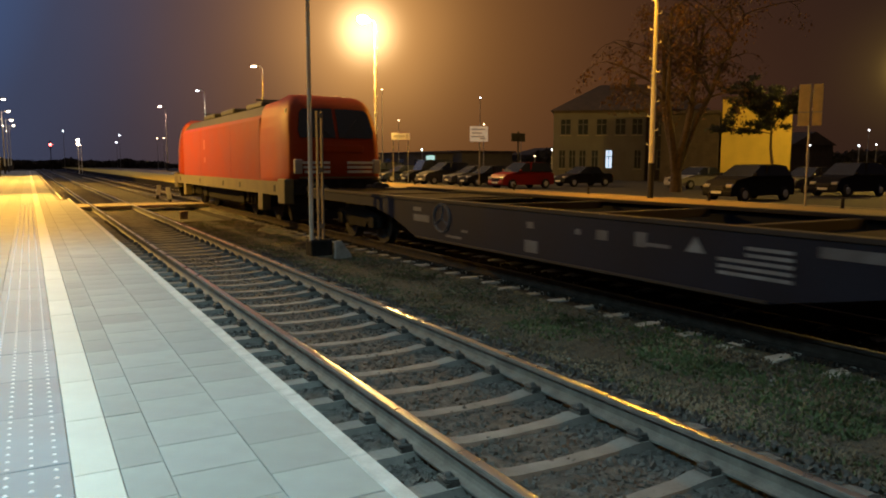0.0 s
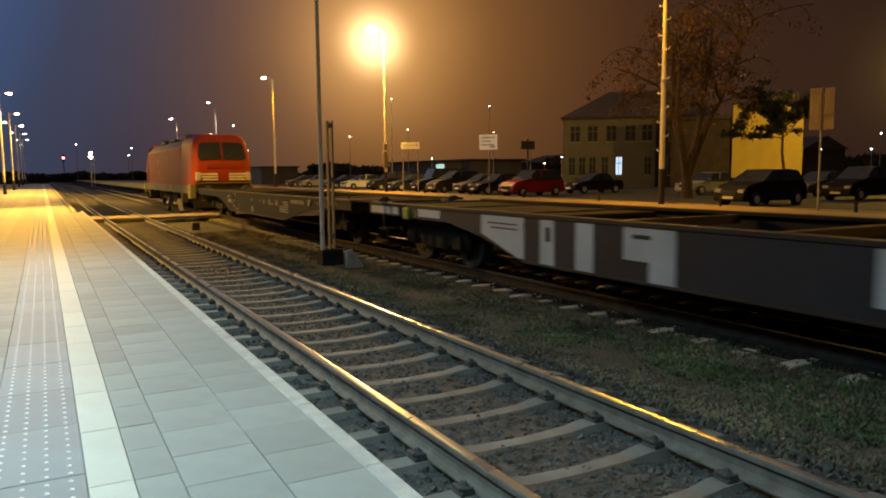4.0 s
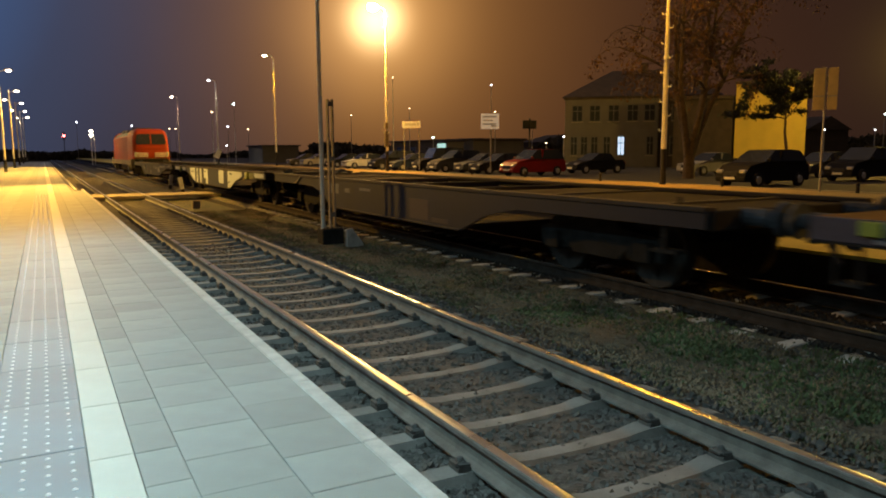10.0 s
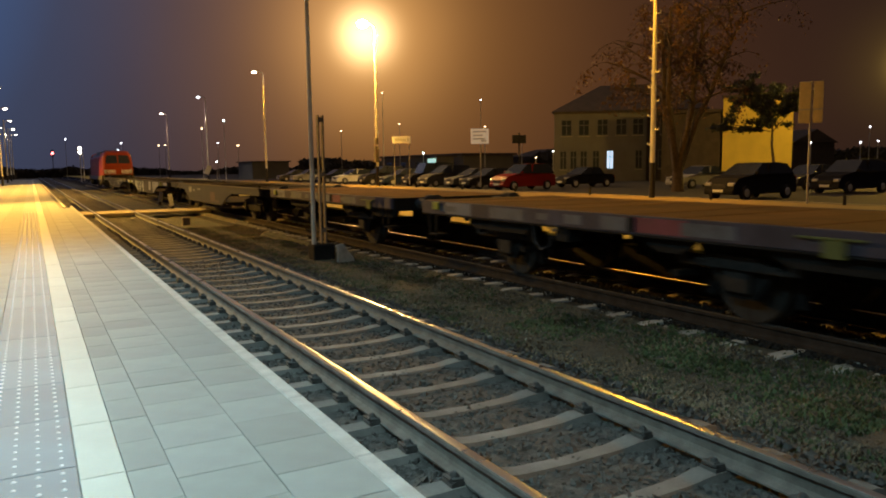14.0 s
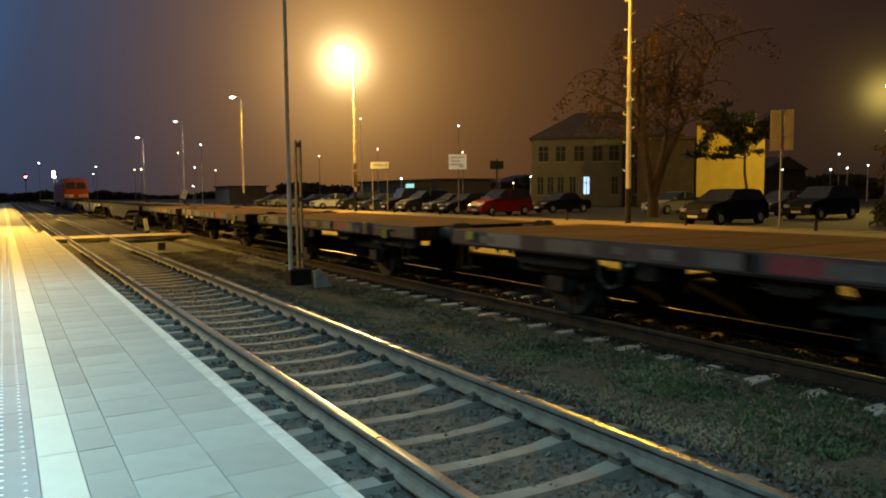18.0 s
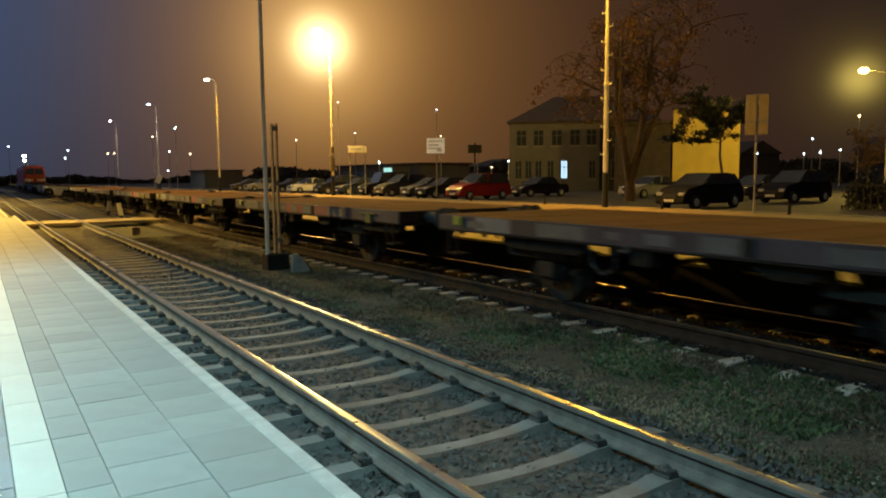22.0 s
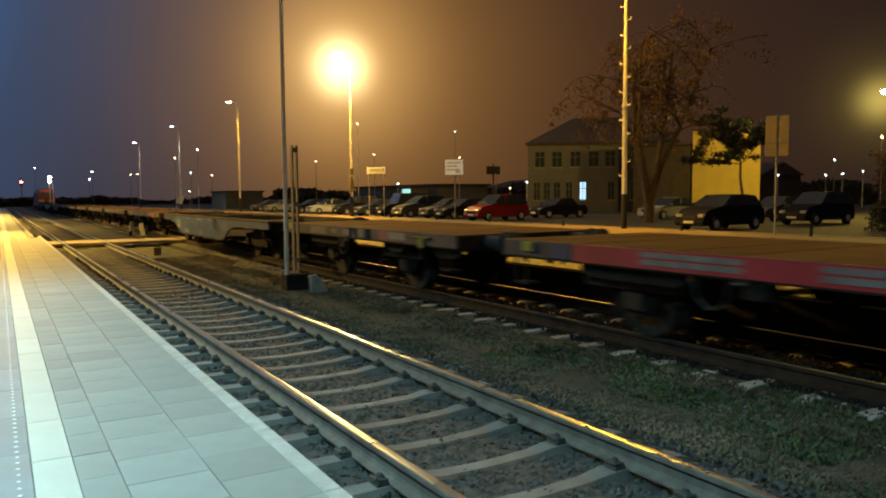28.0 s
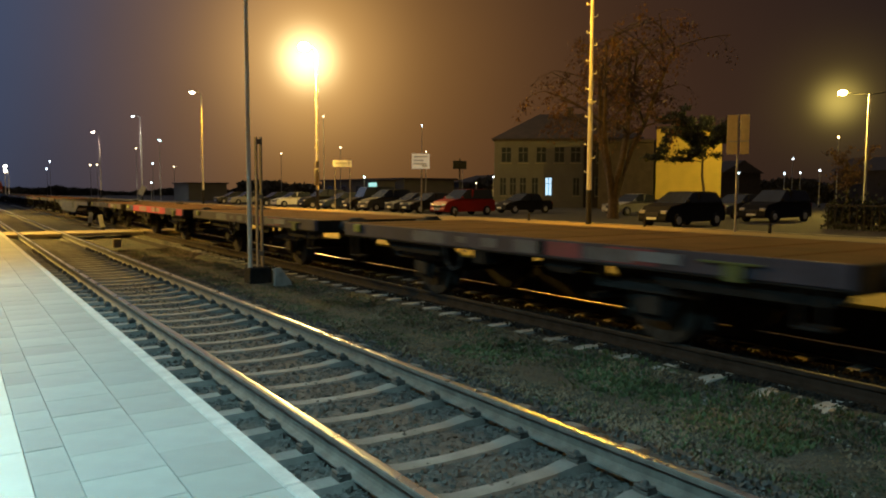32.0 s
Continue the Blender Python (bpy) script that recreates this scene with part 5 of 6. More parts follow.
for x, y, h, tilt in ((5.95, 37.7, 0.72, -9), (6.10, 43.1, 0.68, 8)):
    t = thing("marker_post", "short leaning whitewashed marker post", "marker post", group="marker posts by the crossing")
    t.matrix_basis = pose(x, y, -0.30, 0, tilt, 0)
    part("post", Mesh().box(-0.07, -0.05, -0.1, 0.07, 0.05, 0.28, 0.01), M_IRON, t)
    part("white_top", Mesh().box(-0.10, -0.05, 0.28, 0.10, 0.05, h + 0.15, 0.01), M_WHITE, t, "white painted board")
t = thing("small_relay_box", "squat dark cable box beside the track", "cable box", (4.75, 27.5, -0.28))
part("box", Mesh().box(-0.13, -0.12, -0.05, 0.13, 0.12, 0.27, 0.02), M_COLUMN, t)
part("lid", Mesh().box(-0.145, -0.135, 0.27, 0.145, 0.135, 0.30, 0.01), M_COLUMN, t)

# ---- kerb, soil edge and signs of the forecourt ----
k = thing("kerb", "pale kerb stones along the forecourt", "kerb", kind="structure")
y = -20.0
KERB = Mesh().box(24.6, 0.004, -0.2, 24.85, 0.996, 0.265, 0.012).data("kerb_stone", M_KERB)
while y < 130:
    part("kerb_stone", KERB, None, k).location = (0, y, random.uniform(-0.006, 0.006))
    y += 1.0
solid("soil_strip", Mesh().prism([(24.85, 0.1), (24.85, 0.21), (25.7, 0.19), (25.8, 0.1)], -20, 130), M_SOIL, "bare brown soil strip behind the kerb", "verge", kind="structure")
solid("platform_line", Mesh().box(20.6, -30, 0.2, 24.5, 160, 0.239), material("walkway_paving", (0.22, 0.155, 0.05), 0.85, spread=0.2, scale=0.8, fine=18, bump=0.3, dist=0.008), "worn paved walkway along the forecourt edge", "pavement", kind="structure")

M_SIGN = material("sign_back", (0.60, 0.48, 0.22), 0.6, spread=0.12, scale=4, fine=30, bump=0.05)
M_SIGNW = material("sign_face", (0.85, 0.85, 0.82), 0.6, spread=0.10, scale=4, fine=30, bump=0.05)
# faint emission added to brighten the square board
M_SIGNGLOW = material("sign_face_added_glow", (0.85, 0.84, 0.78), 0.6, spread=0.10, scale=4, fine=30, bump=0.05, emit=(1.0, 0.80, 0.50), strength=0.20)
M_SIGNG = material("sign_text_grey", (0.55, 0.55, 0.52), 0.6, spread=0.2, scale=4, bump=0)
t = thing("platform_sign", "two tall pale sign boards on a thin grey post", "sign", (24.0, 16.5, 0.235))
part("post", Mesh().cyl((0, 0, 0), (0, 0, 4.3), 0.035, seg=10), M_POLE, t)
yaw = Matrix.Rotation(radians(-56), 4, "Z")
for x0, x1 in ((-0.38, -0.02), (0.07, 0.38)):
    b = part("board", Mesh().box(x0, -0.06, 2.85, x1, -0.03, 4.28, 0.008, yaw), M_SIGN, t)
    part("board_rail", Mesh().box(x0, -0.075, 3.30, x1, -0.062, 3.34, 0, yaw), M_POLE, b)
for z in (3.4, 4.0):
    part("bracket", Mesh().box(-0.36, -0.03, z, 0.36, 0.03, z + 0.05, 0, yaw), M_POLE, t)


def board_sign(x, y, z0, z1, width, legs, rows, label, face):
    t = thing("sign_board", label, "sign", (x, y, 0.235))
    w = Matrix.Rotation(radians(-30), 4, "Z")
    part("board", Mesh().box(-width / 2, -0.04, z0, width / 2, 0.04, z1, 0.01, w), face, t)
    for lx in legs:
        part("leg", Mesh().cyl(w @ Vector((lx, 0.06, 0)), w @ Vector((lx, 0.06, z1 - 0.05)), 0.04, seg=8), M_POLE, t)
    for x0, x1, a, b in rows:
        part("text_bar", Mesh().box(x0, -0.048, a, x1, -0.039, b, 0, w), M_SIGNG, t)


board_sign(26.3, 53.9, 3.4, 3.95, 1.5, (-0.6, 0.6), [(-0.55, 0.35, 3.6, 3.78), (0.45, 0.6, 3.55, 3.82)], "long white name board on two thin posts with grey lettering", M_SIGNW)
board_sign(27.6, 44.1, 3.05, 4.1, 1.25, (0.05,), [(-0.5, 0.45, 3.85, 3.93), (-0.5, 0.2, 3.6, 3.68), (-0.5, 0.4, 3.35, 3.43), (0.1, 0.45, 3.2, 3.3)], "square white information board with an added glow on a post", M_SIGNGLOW)
t = thing("information_post", "dark post with small boards near the cars", "sign", (36.5, 52.0, 0.13))
part("post", Mesh().cyl((0, 0, 0), (0, 0, 4.4), 0.07, seg=8), M_IRON, t)
part("board", Mesh().box(-0.7, -0.05, 3.5, 0.7, 0.05, 4.2, 0.02), M_IRON, t)
# bollards along the kerb
for y in (15.3, 21.0, 28.5, 35.0, 41.0, 47.5, 54.0):
    tt = thing("bollard", "short dark steel bollard by the kerb", "bollard", (24.3, y, 0.235), "bollards along the kerb")
    part("post", Mesh().cyl((0, 0, 0), (0, 0, 0.30), 0.06, 0.05, 10), M_IRON, tt)
    part("cap", Mesh().ball((0, 0, 0.31), 0.065, seg=10), M_IRON, tt)

# ---- parked cars ----
M_CHROME = material("lamp_glass", (0.75, 0.75, 0.72), 0.15, 0.6, spread=0.05, bump=0)
M_PLATE = material("plate_white", (0.75, 0.75, 0.7), 0.5, spread=0.05, bump=0)


def paint(name, c):
    return material(name, c, 0.42, spread=0.08, scale=1.5, fine=40, bump=0, gloss=0.15)


CAR_PAINTS = {"red": paint("car_red", (0.24, 0.018, 0.012)), "black": material("car_black", (0.018, 0.018, 0.020), 0.5, spread=0.08, scale=1.5, fine=40, bump=0, gloss=0.06), "silver": paint("car_silver", (0.36, 0.36, 0.34)), "grey": paint("car_grey", (0.06, 0.062, 0.065)),
              "white": paint("car_white", (0.66, 0.66, 0.62)), "blue": paint("car_blue", (0.02, 0.03, 0.06))}


def car(x, y, colour, label, kind="hatch", turn=180.0, lit=False):
    """A car with its nose along +x of its own space; turned to park nose to the kerb."""
    t = thing("parked_car", label, "car", group="cars in the car park")
    t.matrix_basis = pose(x, y, 0.13, 0, 0, turn)
    h = {"hatch": 1.46, "saloon": 1.44, "suv": 1.72, "van": 1.95, "mpv": 1.60}[kind]
    L = {"hatch": 4.1, "saloon": 4.5, "suv": 4.5, "van": 4.7, "mpv": 4.5}[kind]
    w = 0.88
    belt = 0.92 if kind in ("hatch", "saloon") else 1.08
    low = 0.24
    nose = L
    prof = [(0.05, low), (nose - 0.05, low), (nose, low + 0.22), (nose - 0.04, 0.66), (nose - 0.35, belt - 0.14), (nose - 1.15, belt), (0.25, belt + 0.02), (0.02, belt - 0.12), (0, low + 0.25)]
    prof = [(px - L, pz) for px, pz in prof]
    m = Mesh().prism(prof, -w, w)
    for v in m.bm.verts:
        if v.co.x > -0.45:
            v.co.y *= 0.86
        if v.co.x < -L + 0.3:
            v.co.y *= 0.9
        if v.co.z > belt - 0.2:
            v.co.y *= 0.95
    bmesh.ops.bevel(m.bm, geom=list(m.bm.edges), offset=0.045, segments=2, affect="EDGES", profile=0.6)
    body = part("body", m, CAR_PAINTS[colour], t, smooth=False)
    rear = {"hatch": 0.25, "saloon": 0.95, "suv": 0.15, "van": 0.1, "mpv": 0.25}[kind]
    roof = [(rear - L, belt), (rear + 0.35 - L, h - 0.04), (rear + 1.0 - L, h), (-2.05 + (0.35 if kind == "van" else 0), h - 0.02), (-1.2, belt)]
    m = Mesh().prism(roof, -w * 0.94, w * 0.94)
    for v in m.bm.verts:
        if v.co.z > belt + 0.1:
            v.co.y *= 0.82
    bmesh.ops.bevel(m.bm, geom=list(m.bm.edges), offset=0.04, segments=2, affect="EDGES", profile=0.6)
    part("cabin", m, M_GLASS, t, "dark windows")
    m = Mesh().prism([(rear + 0.42 - L, h - 0.05), (rear + 1.0 - L, h + 0.012), (-2.1 + (0.35 if kind == "van" else 0), h - 0.01), (-2.18 + (0.35 if kind == "van" else 0), h - 0.06)], -w * 0.76, w * 0.76)
    part("roof", m, CAR_PAINTS[colour], t)
    for s in (-1, 1):
        part("door_pillar", Mesh().prism([(-L * 0.53, belt), (-L * 0.53 + 0.09, belt), (-L * 0.55 + 0.09, h - 0.05), (-L * 0.55, h - 0.05)], min(s * 0.71, s * 0.80), max(s * 0.71, s * 0.80)), CAR_PAINTS[colour], t)
        part("door_handle", Mesh().box(-L * 0.56, s * w * 0.97 - 0.02, belt - 0.14, -L * 0.56 + 0.16, s * w * 0.97 + 0.02, belt - 0.11), M_BLACK, t)
        part("mirror", Mesh().box(-1.5, s * 0.88 - 0.09, belt + 0.02, -1.36, s * 0.88 + 0.09, belt + 0.16, 0.03), CAR_PAINTS[colour], t)
        part("headlight", Mesh().box(-0.32, min(s * 0.42, s * 0.74), 0.60, -0.012, max(s * 0.42, s * 0.74), 0.76, 0.03), M_LAMP_W if lit else M_CHROME, t, "clear headlamp glass")
        part("tail_light", Mesh().box(-L - 0.01, min(s * 0.5, s * 0.76), belt - 0.28, -L + 0.12, max(s * 0.5, s * 0.76), belt - 0.10, 0.02), CAR_PAINTS["red"], t, "red tail lamp")
        for wx in (-0.78, -L + 0.82):
            wh = part("wheel", Mesh().cyl((wx, s * 0.68, 0.31), (wx, s * 0.87, 0.31), 0.31, seg=20), M_TYRE, t)
            part("hub_cap", Mesh().cyl((wx, s * 0.86, 0.31), (wx, s * 0.885, 0.31), 0.19, 0.17, 14), M_CHROME, wh)
    part("grille", Mesh().box(-0.05, -0.36, 0.50, 0.005, 0.36, 0.68, 0.01), M_BLACK, t)
    part("bumper", Mesh().box(-0.16, -0.74, 0.27, 0.03, 0.74, 0.46, 0.03), CAR_PAINTS[colour], t)
    part("number_plate", Mesh().box(0.0, -0.26, 0.35, 0.045, 0.26, 0.46), M_PLATE, t, "plain white plate")
    return t


car(26.3, 40.0, "red", "red hatchback parked nose to the kerb", "suv", 186)
car(25.9, 22.0, "black", "black rounded car parked nose to the kerb", "mpv", 183)
car(34.8, 23.0, "black", "dark tall car parked in the second row", "suv", 181)
car(36.2, 34.3, "silver", "silver saloon car behind the bare tree", "saloon", 178)
car(27.0, 45.3, "black", "dark hatchback parked nose to the kerb", "hatch", 180)
car(27.2, 47.9, "grey", "dark grey hatchback parked nose to the kerb", "hatch", 178)
car(26.9, 51.6, "grey", "dark grey tall car parked nose to the kerb", "suv", 182)
car(27.1, 55.0, "black", "black van-like car parked in the row", "van", 180)
car(26.9, 59.4, "blue", "dark blue hatchback parked in the row", "hatch", 180)
car(26.6, 63.2, "black", "black tall car parked in the row", "suv", 182)
car(26.4, 69.5, "white", "white hatchback parked in the row", "hatch", 182)
car(26.8, 75.5, "black", "dark car parked in the row", "hatch", 180)
car(26.8, 84.5, "silver", "silver hatchback far along the row", "hatch", 180)
car(26.8, 90.0, "grey", "dark grey car far along the row", "saloon", 180)
car(33.0, 42.0, "black", "dark car in the second row", "saloon", 180)
car(38.0, 27.5, "grey", "dark grey car in the second row", "hatch", 180)

# ---- buildings ----
M_PLASTER = material("pale_plaster", (0.12, 0.115, 0.10), 0.85, spread=0.15, scale=0.8, fine=14, bump=0.15, dist=0.01)
M_YELLOWWALL = material("ochre_plaster", (0.62, 0.47, 0.07), 0.85, spread=0.10, scale=0.8, fine=14, bump=0.15, dist=0.01)
M_ROOFTILE = material("dark_roof", (0.06, 0.045, 0.035), 0.85, spread=0.3, scale=1.5, fine=12, bump=0.4, dist=0.02)
M_WINDOWLIT = material("lit_window", (0.7, 0.8, 0.85), 0.4, spread=0.1, scale=2, bump=0, emit=(0.62, 0.86, 1.0), strength=0.9)
M_FRAME = material("window_paint", (0.10, 0.10, 0.09), 0.6, spread=0.1, bump=0)


def wall_window(parent, x, y, z0, z1, w, lit=False):
    """A window set in a wall that faces -x."""
    win = part("window", Mesh().box(x - 0.02, y - w / 2, z0, x + 0.10, y + w / 2, z1), M_WINDOWLIT if lit else M_GLASS, parent, "lit window" if lit else "")
    m = Mesh()
    for a, b in ((-w / 2 - 0.05, -w / 2 + 0.04), (w / 2 - 0.04, w / 2 + 0.05), (-0.035, 0.035)):
        m.box(x - 0.06, y + a, z0, x + 0.02, y + b, z1)
    for zz in (z0, z1 - 0.07, z0 + (z1 - z0) * 0.62):
        m.box(x - 0.057, y - w / 2, zz, x + 0.02, y + w / 2, zz + 0.07)
    part("window_frame", m, M_FRAME, win)
    part("window_sill", Mesh().box(x - 0.14, y - w / 2 - 0.08, z0 - 0.08, x + 0.05, y + w / 2 + 0.08, z0 - 0.01), M_KERB, win)


h = thing("house", "two-storey pale plastered house with one lit window", "house")
h.matrix_basis = Matrix(((0.653, -0.757, 0, 45.9), (0.757, 0.653, 0, 59.3), (0, 0, 1, 0), (0, 0, 0, 1)))
# its own space: the front faces -x and runs along -y from the corner
part("wall", Mesh().box(0, -8.9, 0.0, 9.5, 0, 6.9), M_PLASTER, h, "pale plaster walls")
# right end of the same house, coloured dark where no light reaches it
part("shaded_wall", Mesh().box(0.25, -14.5, 0.0, 9.5, -8.9, 6.75), material("shade_plaster", (0.045, 0.038, 0.03), 0.9, spread=0.3, scale=0.8, fine=14, bump=0.2, dist=0.01), h, "right end of the house, its shade in a dark colour")
part("cornice", Mesh().box(-0.12, -14.6, 6.76, 9.6, 0.12, 7.0, 0.02), M_ROOFTILE, h)
m = Mesh()
vv = [m.bm.verts.new(c) for c in ((-0.3, -14.8, 7.0), (9.8, -14.8, 7.0), (9.8, 0.3, 7.0), (-0.3, 0.3, 7.0), (4.7, -10.3, 9.9), (4.7, -4.5, 9.9))]
for f in ((0, 1, 4), (1, 2, 5, 4), (2, 3, 5), (3, 0, 4, 5), (3, 2, 1, 0)):
    m.bm.faces.new([vv[i] for i in f])
bmesh.ops.recalc_face_normals(m.bm, faces=m.bm.faces)
part("roof", m, M_ROOFTILE, h, "dark hipped roof")
part("chimney", Mesh().box(4.3, -8.0, 9.0, 5.0, -7.3, 10.6, 0.03), M_ROOFTILE, h)
for yy in (-1.2, -2.9, -4.7, -6.5, -8.1, -10.7, -12.8):
    wall_window(h, 0 if yy > -8.9 else 0.25, yy, 4.6, 6.2, 1.0)
for i, yy in enumerate((-0.9, -1.9, -2.9, -4.1, -5.45, -8.2, -10.4, -12.5)):
    wall_window(h, 0 if yy > -8.9 else 0.25, yy, 1.3, 3.15, 0.65, i == 4)

h = thing("yellow_building", "ochre plastered building lit by a street lamp", "building")
h.matrix_basis = Matrix(((0.79, -0.61, 0, 56.9), (0.61, 0.79, 0, 40.7), (0, 0, 1, 0), (0, 0, 0, 1)))
part("wall", Mesh().box(0, 0, 0.0, 9, 5.6, 7.4), M_YELLOWWALL, h, "ochre plaster walls")
part("roof", Mesh().box(-0.2, -0.05, 7.4, 9.2, 5.7, 7.65, 0.03), M_ROOFTILE, h)
h = thing("dark_building", "dark unlit building beside the ochre one", "building")
h.matrix_basis = Matrix(((0.79, -0.61, 0, 53.4), (0.61, 0.79, 0, 45.3), (0, 0, 1, 0), (0, 0, 0, 1)))
part("wall", Mesh().box(0, 0, 0.0, 9, 5, 6.2), M_ROOFTILE, h)
part("roof", Mesh().box(-0.3, -0.05, 6.2, 9.2, 5.2, 6.5, 0.03), M_ROOFTILE, h)
h = thing("shed", "low pale shed far along the forecourt", "shed", (31.0, 118.0, 0.1))
part("wall", Mesh().box(0, 0, 0, 6, 9, 2.7), M_PLASTER, h)
part("roof", Mesh().box(-0.3, -0.3, 2.7, 6.3, 9.3, 2.9, 0.03), M_ROOFTILE, h)
h = thing("low_building", "long low pale building behind the parked cars", "building", (50.0, 84.0, 0.1))
part("wall", Mesh().box(0, 0, 0, 8, 26, 3.1), M_PLASTER, h)
part("roof", Mesh().box(-0.4, -0.4, 3.1, 8.4, 26.4, 3.4, 0.03), M_ROOFTILE, h)
for k in range(5):
    wall_window(h, 0, 3 + k * 5, 1.1, 2.4, 1.6, False)
h = thing("kiosk", "small kiosk with a teal-lit front", "kiosk", (45.5, 83.0, 0.1))
part("wall", Mesh().box(0, 0, 0, 2.5, 3.0, 2.9), M_PLASTER, h)
part("lit_front", Mesh().box(-0.04, 0.3, 1.2, 0.0, 2.5, 2.7), material("teal_front", (0.5, 0.7, 0.65), 0.5, spread=0.3, scale=2, bump=0, emit=(0.5, 0.9, 0.75), strength=0.7), h, "teal lit shop window")
part("roof", Mesh().box(-0.5, -0.3, 2.9, 2.8, 3.3, 3.05, 0.02), M_ROOFTILE, h)
# far row of houses closing the view
for x, y, wx, wy, hh in ((98, 70, 10, 40, 5), (104, 20, 10, 36, 5), (92, 104, 14, 30, 4)):
    h = thing("far_house", "dark distant house row at night", "house", (x, y, -0.3), "distant houses")
    part("wall", Mesh().box(0, 0, 0, wx, wy, hh), M_ROOFTILE, h)
    part("roof", Mesh().prism([(-0.4, hh), (wx + 0.4, hh), (wx / 2, hh + min(2.6, hh * 0.4))], -0.4, wy + 0.4), M_ROOFTILE, h)
    for k in range(3):
        if (x, k) in ((98, 0), (98, 2), (104, 1)):
            wall_window(h, 0, 6 + k * 8, 2.2, 3.6, 1.4, True)

# ---- trees ----
M_BARK = material("bark", (0.10, 0.072, 0.045), 0.9, spread=0.4, scale=6, fine=30, bump=0.6, dist=0.02)
M_LEAFBROWN = material("brown_leaf", (0.14, 0.075, 0.028), 0.7, spread=0.5, scale=1.5, fine=10, bump=0)
M_LEAFDARK = material("dark_leaf", (0.035, 0.045, 0.014), 0.7, spread=0.5, scale=1.5, fine=10, bump=0)


def tree(x, y, height, seed, label, leaf, leaves, stems=1, spread=0.55, trunk=0.2, clear=1, depth_most=4, leaf_size=0.10, droop=0.0, fan=0.3, lean=(0.0, 0.0), clump=1, reach=1.0, bole=0.0):
    """Tapered stems that fork into limbs and twigs, with loose leaves near the ends."""
    rnd = random.Random(seed)
    t = thing("tree", label, "tree", (x, y, 0.12))
    bv, bf, tips = [], [], []

    def limb(p, q, r0, r1, seg):
        d = (q - p).normalized()
        u = d.orthogonal().normalized()
        v = d.cross(u)
        o = len(bv)
        for c, r in ((p, r0), (q, r1)):
            for i in range(seg):
                a = i * 6.2832 / seg
                bv.append(tuple(c + u * (r * math.cos(a)) + v * (r * math.sin(a))))
        for i in range(seg):
            j = (i + 1) % seg
            bf.append((o + i, o + j, o + seg + j, o + seg + i))

    def grow(p, d, length, r, depth):
        steps = 6 if depth == 0 else 4 if depth < 3 else 2
        for i in range(steps):
            pull = Vector((0, 0, 0.10)) if depth == 0 else Vector((0, 0, -droop * depth))
            d = (d + Vector((rnd.uniform(-1, 1), rnd.uniform(-1, 1), rnd.uniform(-0.5, 0.5))) * 0.13 + pull).normalized()
            q = p + d * length / steps
            limb(p, q, r * (1 - 0.11 * i), r * (1 - 0.11 * (i + 1)), 9 if depth < 1 else 5 if depth < 2 else 3)
            p = q
            if depth < depth_most and (i >= clear or depth > 0):
                for _ in range(2 if depth < 1 else 1):
                    a2 = rnd.uniform(0, 6.283)
                    side = Vector((math.cos(a2) + lean[0], math.sin(a2) + lean[1], rnd.uniform(-0.1, 0.5)))
                    grow(p, (d * 0.6 + side * spread).normalized(), length * rnd.uniform(0.36, 0.56) * reach, r * 0.40 * (1 - 0.08 * i), depth + 1)
        if depth >= 2:
            tips.append(p)

    if bole:
        limb(Vector((0, 0, -0.1)), Vector((0, 0, bole * 0.5)), trunk * 1.15, trunk, 12)
        limb(Vector((0, 0, bole * 0.5)), Vector((0, 0, bole + 0.35)), trunk, trunk * 0.85, 12)
    for s in range(stems):
        a = s * 6.283 / stems + 0.4
        out = Vector((math.cos(a), math.sin(a), 0)) * ((fan * rnd.uniform(0.5, 1.2)) if stems > 1 else 0.03)
        grow(out * 0.3 + Vector((0, 0, bole - 0.1)), (Vector((0, 0, 1)) + out).normalized(), height * rnd.uniform(0.66, 0.84), trunk * (0.62 if stems > 1 else 1), 0)
    bark = bpy.data.meshes.new("trunk")
    bark.from_pydata(bv, [], bf)
    bark.materials.append(M_BARK)
    for pl in bark.polygons:
        pl.use_smooth = True
    part("trunk", bark, M_BARK, t, "bare brown stems and branches")
    vs, fs = [], []
    for _ in range(leaves // clump):
        p = rnd.choice(tips)
        for _k in range(clump):
            c = p + Vector((rnd.gauss(0, 0.2), rnd.gauss(0, 0.2), rnd.gauss(-0.05, 0.1) - (abs(rnd.gauss(0, 0.35)) if clump > 1 else 0)))
            e = Euler((rnd.uniform(0, 6.3), rnd.uniform(0, 6.3), rnd.uniform(0, 6.3))).to_matrix()
            s = leaf_size * rnd.uniform(0.5, 1.3)
            o = len(vs)
            for q in ((-1, 0, 0), (0, -0.5, 0.1), (1, 0, 0), (0, 0.5, 0.1)):
                vs.append(tuple(c + e @ (Vector(q) * s)))
            fs.append((o, o + 1, o + 2, o + 3))
    me = bpy.data.meshes.new("crown")
    me.from_pydata(vs, [], fs)
    me.materials.append(leaf)
    part("crown", me, None, t, "thin loose leaves")
    return t


